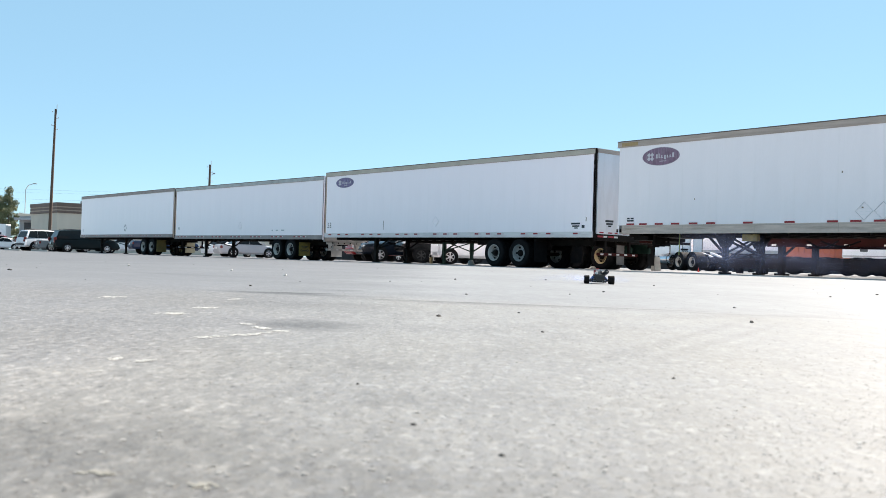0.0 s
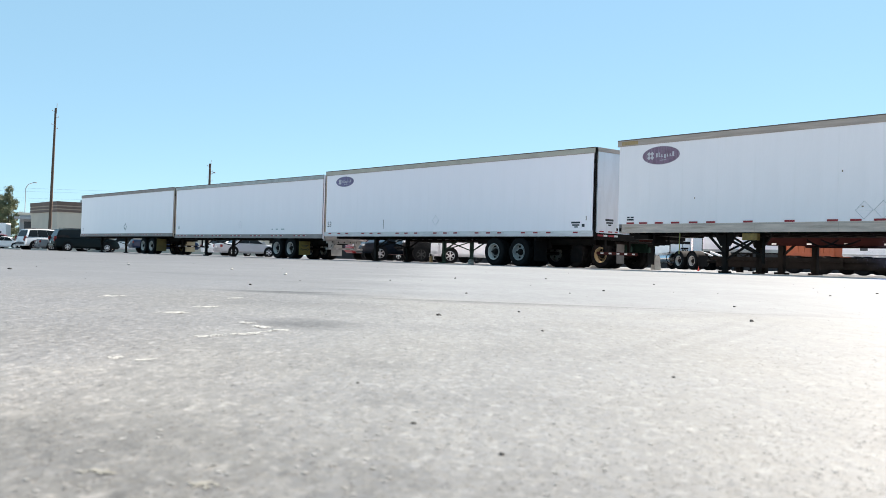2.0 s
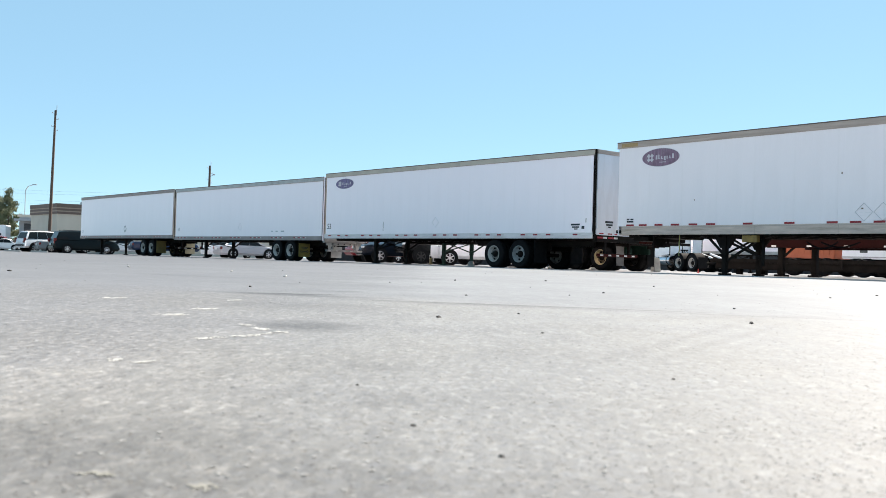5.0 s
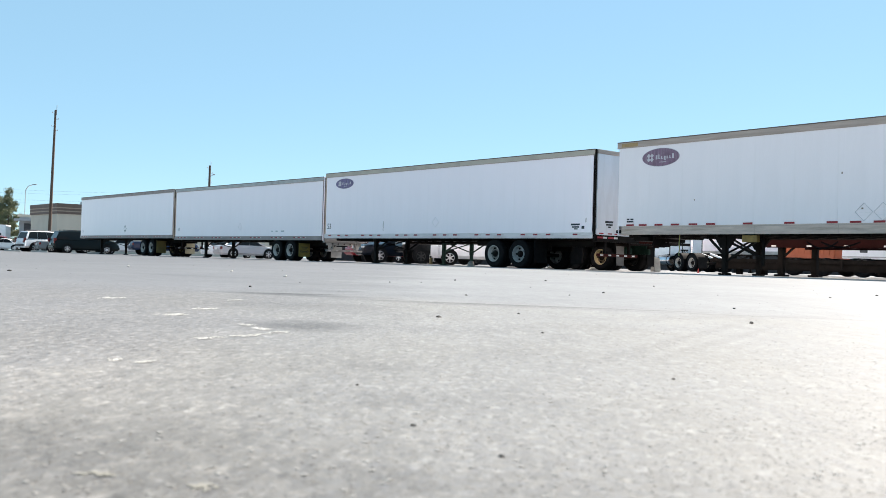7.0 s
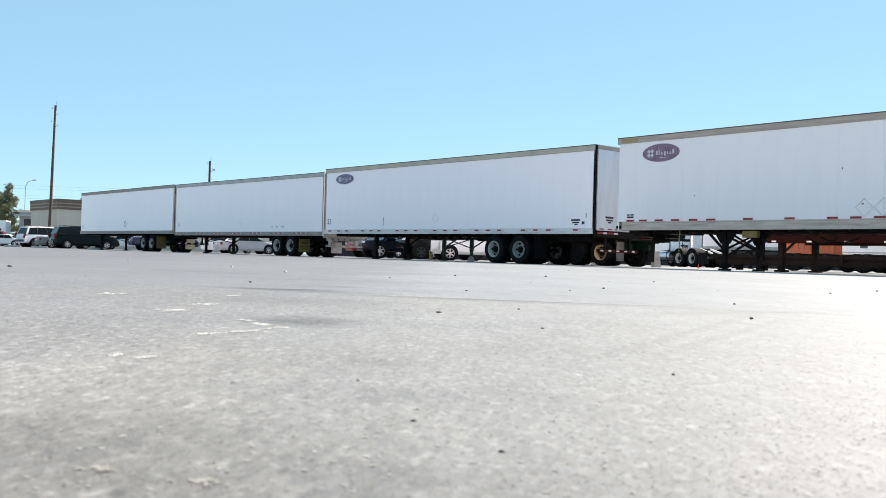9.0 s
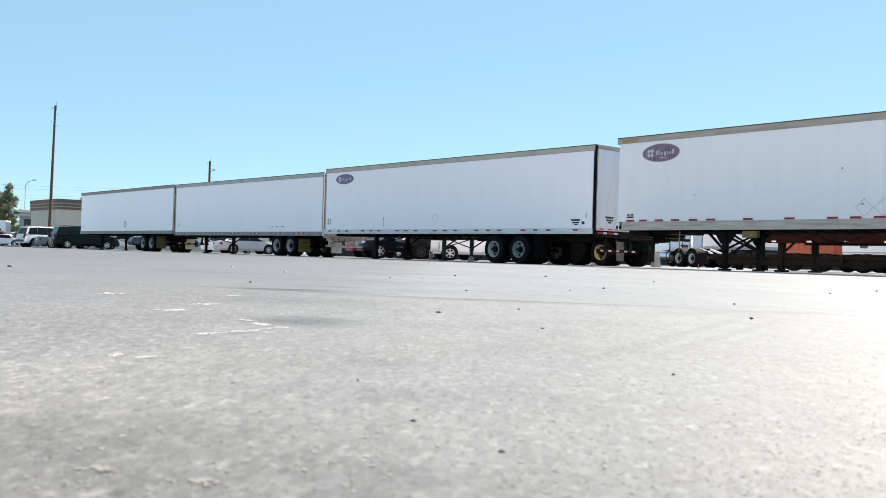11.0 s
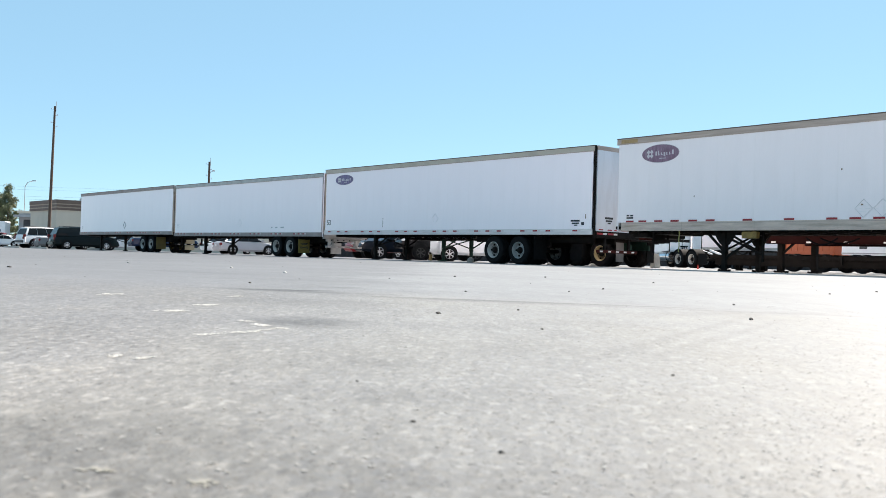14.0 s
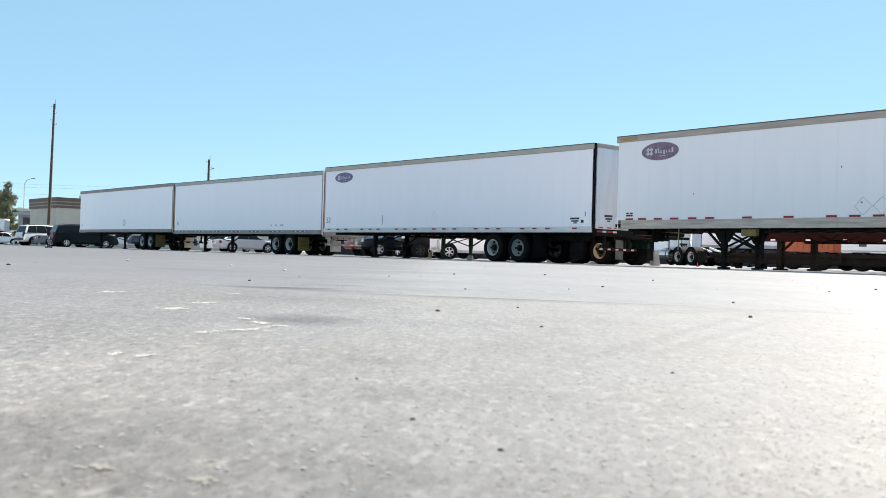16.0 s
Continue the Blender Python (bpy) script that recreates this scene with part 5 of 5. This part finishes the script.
for k, (a, c, w) in enumerate(MARKS):
    paint_mark(a, c, w, k)

paint_mark((-0.226, 0.604), (-0.203, 0.6), 0.012, 31, YELLOWED)
paint_mark((-0.15, 0.575), (-0.132, 0.577), 0.016, 33, YELLOWED)

# stones standing out of the worn asphalt
rng = np.random.default_rng(5)
N = 42000
dist = 0.236 / rng.uniform(0.055, 0.5, N)
px = rng.uniform(-0.54, 0.54, N) * (dist + 0.1)
size = rng.choice((0.0010, 0.0014, 0.0019, 0.0026, 0.0036), N, p=(0.3, 0.3, 0.22, 0.13, 0.05)) * (0.75 + 0.25 * dist)
tall = size * rng.uniform(0.06, 0.22, N)
turn = rng.uniform(0, 6.283, N)
corner = np.zeros((N, 7, 3))
for k in range(6):
    ang = turn + k * math.pi / 3
    rad = size * rng.uniform(0.7, 1.2, N)
    corner[:, k] = np.stack([px + np.cos(ang) * rad, dist + np.sin(ang) * rad, np.full(N, -0.0003)], 1)
corner[:, 6] = np.stack([px + size * rng.uniform(-0.3, 0.3, N), dist + size * rng.uniform(-0.3, 0.3, N), tall], 1)
tri = np.array([(k, (k + 1) % 6, 6) for k in range(6)])
faces = (np.arange(N)[:, None, None] * 7 + tri[None]).reshape(-1, 3)
me = bpy.data.meshes.new("aggregate")
me.from_pydata(corner.reshape(-1, 3).tolist(), [], faces.tolist())
me.materials.append(AGGREGATE)
tagged(new("aggregate", me), "small stones standing out of worn asphalt", "gravel", kind="stuff")

# flat chips of pale and dark aggregate showing in the worn surface
def chips(name, count, seed, lo, hi, mat, label):
    r = np.random.default_rng(seed)
    d = 0.236 / r.uniform(0.07, 0.5, count)
    x = r.uniform(-0.52, 0.52, count) * (d + 0.1)
    w = r.uniform(lo, hi, count) * (0.7 + 0.45 * d)
    v = np.zeros((count, 7, 3))
    for k in range(7):
        a = 6.283 * k / 7 + r.uniform(-0.3, 0.3, count)
        rad = w * r.uniform(0.55, 1.1, count)
        v[:, k] = np.stack([x + np.cos(a) * rad * 1.25, d + np.sin(a) * rad, 0.0006 + 0.0004 * r.uniform(0, 1, count)], 1)
    me = bpy.data.meshes.new(name)
    me.from_pydata(v.reshape(-1, 3).tolist(), [], (np.arange(count)[:, None] * 7 + np.arange(7)).tolist())
    me.materials.append(mat)
    tagged(new(name, me), label, "gravel", kind="stuff")


PALE_CHIP = material("cream aggregate", (0.3557, 0.3458, 0.3211), 0.8, vary=0.3, scale=120)
DARK_CHIP = material("dark aggregate", (0.076, 0.07448, 0.0722), 0.8, vary=0.3, scale=30)
chips("pale_chips", 650, 3, 0.0008, 0.0026, PALE_CHIP, "cream stone chips set flat in worn asphalt")
chips("dark_chips", 350, 4, 0.0006, 0.0015, DARK_CHIP, "dark stone chips set flat in worn asphalt")

# three pale wedges at ground level between the wheels
for k, (x, y, w) in enumerate(((4.75, 41.6, 0.2), (5.65, 41.3, 0.14), (6.5, 40.6, 0.28))):
    bm = bmesh.new()
    box(bm, -w, w, -0.12, 0.12, 0, 0.11)
    for v in bm.verts:
        if v.co.z > 0.05:
            v.co.x *= 0.55
    soften(bm, 0.015)
    tagged(part("wheel_chock", bm, PALE_STONE, None, "", pose(x, y, 0, 0, 0, 5 * k)), "pale wedge lying on the asphalt behind trailer wheels", "wheel chock", "pale wedges behind the wheels")

bm = bmesh.new()
box(bm, -0.16, 0.16, -0.16, 0.16, 0, 0.58)
for v in bm.verts:
    if v.co.z > 0.3:
        v.co.x *= 0.7
        v.co.y *= 0.7
soften(bm, 0.02)
tagged(part("concrete_block", bm, STOP, None, "", pose(8.72, 39.0, 0, 0, 0, 20)), "upright grey concrete block behind the trailers", "concrete block")

CONE = material("orange cone plastic", (0.42, 0.03, 0.02), 0.5)
cone = thing("traffic_cone", "small orange traffic cone under a trailer", "cone", pose(10.6, 39.5, 0) @ Matrix.Diagonal((0.42, 0.42, 0.5, 1)))
slab("base", -0.14, 0.14, -0.14, 0.14, 0, 0.03, CONE, cone, "", 0.01)
bm = bmesh.new()
rod(bm, (0, 0, 0.03), (0, 0, 0.36), 0.095, 16, 0.02)
part("body", bm, CONE, cone)
YELLOW = material("yellow plastic", (0.11, 0.08, 0.025), 0.6)
bm = bmesh.new()
rod(bm, (0, 0, 0), (0, 0, 0.34), 0.10, 16, 0.07)
tagged(part("bollard", bm, YELLOW, None, "", pose(-0.62, 50.0, 0)), "low yellow bollard beside a white van", "bollard")
bm = bmesh.new()
bmesh.ops.create_icosphere(bm, subdivisions=3, radius=0.14)
for v in bm.verts:
    v.co = v.co * (1 + 0.3 * noise.noise(v.co * 9))
    v.co.z = max(v.co.z, -0.08) + 0.08
tagged(part("plastic_bag", bm, PALE_STONE, None, "", pose(1.18, 39.2, 0)), "crumpled white plastic bag under a trailer", "bag")

for rough_thing in (MARK, YELLOWED, PALE_CHIP, DARK_CHIP, STONE, STOP):
    rough_thing.node_tree.nodes["Principled BSDF"].inputs["Diffuse Roughness"].default_value = 0.8

# ---- model car ----
CARBON = material("dark chassis plate", (0.010, 0.011, 0.013), 0.5, vary=0.2)
FINNED = material("bare machined aluminium", (0.38, 0.38, 0.4), 0.4, 0.8)
# blue brightened so the metal's colour carries the bluish haze over the car
BLUE_ANOD = material("blue aluminium with haze tint", (0.05, 0.09, 0.24), 0.35, 0.6)
SUNLIT_CAP = material("white for sunlit tops", (0.5928, 0.5928, 0.5928), 0.4, vary=0.05)
MILKY = material("milky plastic", (0.45, 0.46, 0.48), 0.4, vary=0.1)
SMOKED = material("grey moulded plastic", (0.16, 0.17, 0.19), 0.4, vary=0.1)
RED_PART = material("red plastic", (0.25, 0.025, 0.03), 0.4)


def model_car():
    t = thing("model_car", "dark nitro model race car chassis without body shell", "toy car", pose(1.2, 7.4, 0, 0, 0, 88))
    slab("chassis_plate", -0.17, 0.17, -0.055, 0.055, 0.014, 0.019, CARBON, t, "", 0.002)
    for y in (-0.058, 0.058):
        slab("side_guard", -0.10, 0.11, y - 0.006, y + 0.006, 0.014, 0.034, BLUE_ANOD, t, "", 0.003)
    for x, r, wd in ((-0.135, 0.0325, 0.019), (0.135, 0.031, 0.016)):
        bm = bmesh.new()
        lathe(bm, [(r * 0.62, -wd), (r * 0.93, -wd), (r, -wd * 0.8), (r, wd * 0.8), (r * 0.93, wd), (r * 0.62, wd)], 28)
        ty = mesh_of("tyre", bm, RUBBER)
        bm = bmesh.new()
        lathe(bm, [(r * 0.63, wd * 0.9), (r * 0.63, -wd * 0.95), (r * 0.55, -wd * 0.85), (r * 0.5, -wd * 0.4), (r * 0.15, -wd * 0.5)], 20)
        rm = mesh_of("rim", bm, GREY_PLASTIC)
        for side in (-1, 1):
            wh = part("wheel", ty, None, t, "", pose(x, side * 0.107, r, 0, 0, 0 if side < 0 else 180))
            part("rim", rm, None, wh)
            for z in (0.022, 0.042):
                bm = bmesh.new()
                beam(bm, (x, side * 0.03, z), (x, side * 0.095, 0.02 + z * 0.4), 0.02, 0.006)
                part("suspension_arm", bm, CARBON, t)
            bm = bmesh.new()
            rod(bm, (x + 0.012, side * 0.035, 0.075), (x + 0.012, side * 0.075, 0.03), 0.007, 8)
            part("shock_absorber", bm, BLUE_ANOD, t)
        slab("shock_tower", x - 0.004, x + 0.004, -0.045, 0.045, 0.03, 0.085, CARBON, t, "", 0.002)
        slab("gearbox", x - 0.028, x + 0.028, -0.028, 0.028, 0.019, 0.055, CARBON, t, "", 0.006)
    eng = slab("engine", -0.075, -0.02, -0.032, 0.024, 0.019, 0.07, FINNED, t, "bare metal engine", 0.004)
    for k in range(7):
        bm = bmesh.new()
        rod(bm, (-0.05, -0.005, 0.074 + 0.008 * k), (-0.05, -0.005, 0.078 + 0.008 * k), 0.023, 18)
        # top two fins are bright to paint in the sunlit head
        part("cooling_fin", bm, CARBON if k < 5 else FINNED, eng)
    bm = bmesh.new()
    rod(bm, (-0.05, -0.005, 0.068), (-0.05, -0.005, 0.128), 0.016, 14)
    part("head_core", bm, FINNED, eng)
    bm = bmesh.new()
    rod(bm, (-0.02, 0.03, 0.075), (-0.012, 0.036, 0.122), 0.013, 14)
    soften(bm, 0.005, 2)
    part("air_filter", bm, RED_PART, eng, "red foam air filter")
    bm = bmesh.new()
    rod(bm, (-0.02, -0.04, 0.085), (-0.13, -0.062, 0.112), 0.02, 14)
    soften(bm, 0.004, 2)
    rod(bm, (-0.13, -0.062, 0.112), (-0.175, -0.06, 0.108), 0.007, 10)
    part("exhaust_pipe", bm, CARBON, t, "dark tuned exhaust pipe")
    # white blocks painted in for sunlight on the car's upper parts
    slab("tank_lid", 0.01, 0.045, -0.042, -0.008, 0.066, 0.074, SUNLIT_CAP, t, "white block for the sunlit tank top", 0.003)
    slab("servo", -0.112, -0.085, 0.012, 0.04, 0.086, 0.108, SUNLIT_CAP, t, "white block for a sunlit top", 0.003)
    slab("air_duct", -0.045, -0.015, 0.0, 0.03, 0.128, 0.14, RED_PART, t, "red carburettor cap", 0.004)
    for side in (-1, 1):
        bm = bmesh.new()
        rod(bm, (-0.1, side * 0.05, 0.03), (0.1, side * 0.052, 0.03), 0.004, 8)
        part("brace_rod", bm, FINNED, t)
    slab("upper_deck", -0.09, 0.1, -0.018, 0.018, 0.052, 0.056, CARBON, t, "", 0.002)
    slab("receiver_box", -0.13, -0.085, -0.02, 0.03, 0.055, 0.085, CARBON, t, "", 0.005)
    slab("fuel_tank", 0.0, 0.055, -0.05, 0.0, 0.019, 0.065, MILKY, t, "milky plastic fuel tank", 0.008)
    slab("radio_box", 0.0, 0.08, 0.008, 0.05, 0.019, 0.05, SMOKED, t, "", 0.005)
    slab("battery", 0.065, 0.115, -0.045, -0.005, 0.019, 0.045, BLUE_ANOD, t, "", 0.004)
    for y in (-0.032, 0.032):
        bm = bmesh.new()
        rod(bm, (0.15, y, 0.05), (0.15, y, 0.118), 0.003, 8)
        part("body_post", bm, CARBON, t)
        slab("bulkhead", 0.105, 0.118, y - 0.012, y + 0.012, 0.019, 0.06, FINNED, t, "bare metal bulkhead", 0.002)
        slab("bulkhead", -0.118, -0.105, y - 0.012, y + 0.012, 0.019, 0.06, FINNED, t, "bare metal bulkhead", 0.002)
    bm = bmesh.new()
    box(bm, 0.17, 0.195, -0.085, 0.085, 0.012, 0.04)
    soften(bm, 0.01, 3)
    part("front_bumper", bm, RUBBER, t, "black foam bumper")
    slab("roll_hoop", -0.095, -0.088, -0.04, 0.04, 0.08, 0.087, CARBON, t)
    for y in (-0.04, 0.034):
        slab("hoop_post", -0.095, -0.088, y, y + 0.006, 0.019, 0.08, CARBON, t)
    bm = bmesh.new()
    arc = [(0.05 + 0.07 * k / 8, 0.03, 0.05 + 0.045 * math.sin(0.35 * k) + 0.002 * k) for k in range(9)]
    for a, c in zip(arc, arc[1:]):
        rod(bm, a, c, 0.0018, 6)
    part("antenna", bm, CARBON, t, "bent wire antenna")
    # long, narrow touring proportions; the wheels stay round
    for child in t.children:
        if child.name.startswith("wheel"):
            child.location = (child.location.x * 0.92, child.location.y * 0.88, child.location.z)
        else:
            child.matrix_basis = Matrix.Diagonal((0.92, 0.88, 0.86, 1)) @ child.matrix_basis
    return t


MODEL = model_car()

# ---- exhaust haze ----
HAZE = bpy.data.materials.new("thin blue exhaust haze")
HAZE.use_nodes = True
hn, hl = HAZE.node_tree.nodes, HAZE.node_tree.links
hb = hn["Principled BSDF"]
hb.inputs["Base Color"].default_value = (0.46, 0.58, 1.0, 1)
hb.inputs["Roughness"].default_value = 1.0
hb.inputs["Specular IOR Level"].default_value = 0.0
ht, hm = hn.new("ShaderNodeBsdfTransparent"), hn.new("ShaderNodeMixShader")
hc, hx, hr = hn.new("ShaderNodeTexCoord"), hn.new("ShaderNodeTexNoise"), hn.new("ShaderNodeMapRange")
hx.inputs["Scale"].default_value, hx.inputs["Detail"].default_value = 5.0, 4
hl.new(hc.outputs["Object"], hx.inputs[0])
hr.inputs[1].default_value, hr.inputs[2].default_value, hr.inputs[3].default_value, hr.inputs[4].default_value = 0.25, 0.75, 0.012, 0.06
hl.new(hx.outputs[0], hr.inputs[0])
ha, hq = hn.new("ShaderNodeAttribute"), hn.new("ShaderNodeMath")
ha.attribute_name = "thickness"
hq.operation = "MULTIPLY"
hl.new(hr.outputs[0], hq.inputs[0])
hl.new(ha.outputs["Fac"], hq.inputs[1])
hl.new(hq.outputs[0], hm.inputs[0])
hl.new(ht.outputs[0], hm.inputs[1])
hs, hu = hn.new("ShaderNodeBsdfTranslucent"), hn.new("ShaderNodeMixShader")
hs.inputs[0].default_value = (0.46, 0.58, 1.0, 1)
hu.inputs[0].default_value = 0.5
hl.new(hb.outputs[0], hu.inputs[1])
hl.new(hs.outputs[0], hu.inputs[2])
hl.new(hu.outputs[0], hm.inputs[2])
hl.new(hm.outputs[0], hn["Material Output"].inputs[0])


def puff_mesh(seed, strength):
    """A drifting wisp: a few broad flakes that thin out towards their rims."""
    r = random.Random(seed)
    vs, fs, dens = [], [], []
    for k in range(2):
        p = Vector((r.gauss(0, 0.35), r.gauss(0, 0.35), r.uniform(0.25, 0.6)))
        e = Euler((radians(90) + r.gauss(0, 0.5), 0, r.gauss(0, 0.6))).to_matrix()
        i = len(vs)
        vs.append(p)
        dens.append(strength)
        for q in range(14):
            a = 6.283 * q / 14
            vs.append(p + e @ (Vector((math.cos(a) * 1.3, math.sin(a) * 0.8, 0)) * r.uniform(0.4, 0.75)))
            dens.append(0.0)
        fs += [(i, i + 1 + q, i + 1 + (q + 1) % 14) for q in range(14)]
    low = min(v.z for v in vs)
    me = bpy.data.meshes.new("smoke_puff")
    me.from_pydata([v - Vector((0, 0, low)) for v in vs], [], fs)
    at = me.attributes.new("thickness", "FLOAT", "POINT")
    at.data.foreach_set("value", dens)
    me.materials.append(HAZE)
    return me


PUFF_MESHES = [puff_mesh(k, 3.0) for k in range(4)] + [puff_mesh(k, 1.0) for k in range(4)]
PUFFS = []
WISPS = [  # x, y, size, drift in x and y
    (1.0, 7.45, 0.2, -0.3, 0.5), (1.22, 7.55, 0.24, -0.2, 0.6), (0.85, 7.5, 0.2, 0.1, 0.7), (1.12, 7.5, 0.12, -0.1, 0.5),
    (4.3, 15.5, 0.9, 1.7, 0.2), (5.7, 16.0, 1.0, 2.0, 0.1), (7.0, 15.2, 0.9, 2.2, 0.2), (4.9, 17.0, 0.7, 1.8, 0.2)]
for k, (x, y, r, vx, vy) in enumerate(WISPS):
    ob = part("smoke_puff", PUFF_MESHES[k % 8], None, None, "", pose(x, y, 0.002))
    ob.scale = (r * 1.5, r, r * (0.8 if y > 12 else 0.35))
    tagged(ob, "thin bluish puff of exhaust smoke over the asphalt", "smoke", "exhaust smoke", "stuff")
    PUFFS.append((ob, (x, y, 0.002), (vx, vy)))


def motions():
    rows = [(0.0, 1.214, 7.40, 83), (0.1, 1.267, 7.45, 77), (0.2, 1.36, 7.6, 70), (0.3, 1.483, 7.8, 62), (0.4, 1.635, 8.0, 54), (0.5, 1.839, 8.3, 48), (0.6, 2.104, 8.6, 44), (0.7, 2.431, 8.9, 39),
            (0.8, 2.79, 9.07, 34), (0.9, 3.178, 9.15, 26), (1.0, 3.605, 9.2, 17), (1.1, 4.101, 9.25, 11), (1.2, 4.65, 9.3, 6), (1.4, 5.9, 9.4, -4), (1.8, 8.4, 9.0, -25), (2.6, 11.2, 6.5, -60), (4.0, 12.0, 3.0, -100),
            (6.0, 11.0, 1.0, -170), (8.0, 8.5, 0.8, -190), (11.0, 6.8, 1.2, -210), (13.0, 6.0, 2.6, -235), (14.0, 5.5, 4.2, -250), (14.4, 5.0, 7.2, -255), (14.5, 4.7, 9.1, -250), (14.6, 4.326, 11.9, -245),
            (14.7, 3.317, 14.3, -241), (14.8, 2.069, 16.6, -239), (14.9, 0.68, 18.4, -238), (15.0, -0.754, 20.0, -236), (15.1, -2.23, 21.8, -235), (15.2, -3.763, 24, -234), (15.3, -5.277, 26, -234), (15.4, -6.894, 28, -233),
            (15.5, -8.559, 30, -233), (15.6, -10.427, 32.5, -234), (15.8, -13.886, 37, -234), (16.0, -16.916, 41, -234)]
    walk(MODEL, [(t, pose(x, y, 0, 0, 0, a)) for t, x, y, a in rows])
    # the far haze drifts on; the near haze lingers behind the car and is then drawn after it
    trail = [(0.0, 0.0, 0.0), (0.3, 0.0, 0.2), (0.6, 0.5, 1.0), (0.9, 1.25, 2.2), (1.2, 2.3, 3.4), (1.6, 3.6, 4.4), (2.0, 4.8, 5.4), (3.0, 8.5, 6.4), (6.0, 16.0, 7.0), (16.0, 24.0, 8.0)]
    for ob, (x, y, z), (vx, vy) in PUFFS:
        if y > 12:
            walk(ob, [(t, pose(x + vx * t, y + vy * t, z, 0, 0, 8 * t)) for t in (0.0, 2.0, 4.0, 8.0, 16.0)])
        else:
            walk(ob, [(t, pose(x + dx, y + dy, z, 0, 0, 6 * t)) for t, dx, dy in trail])


motions()
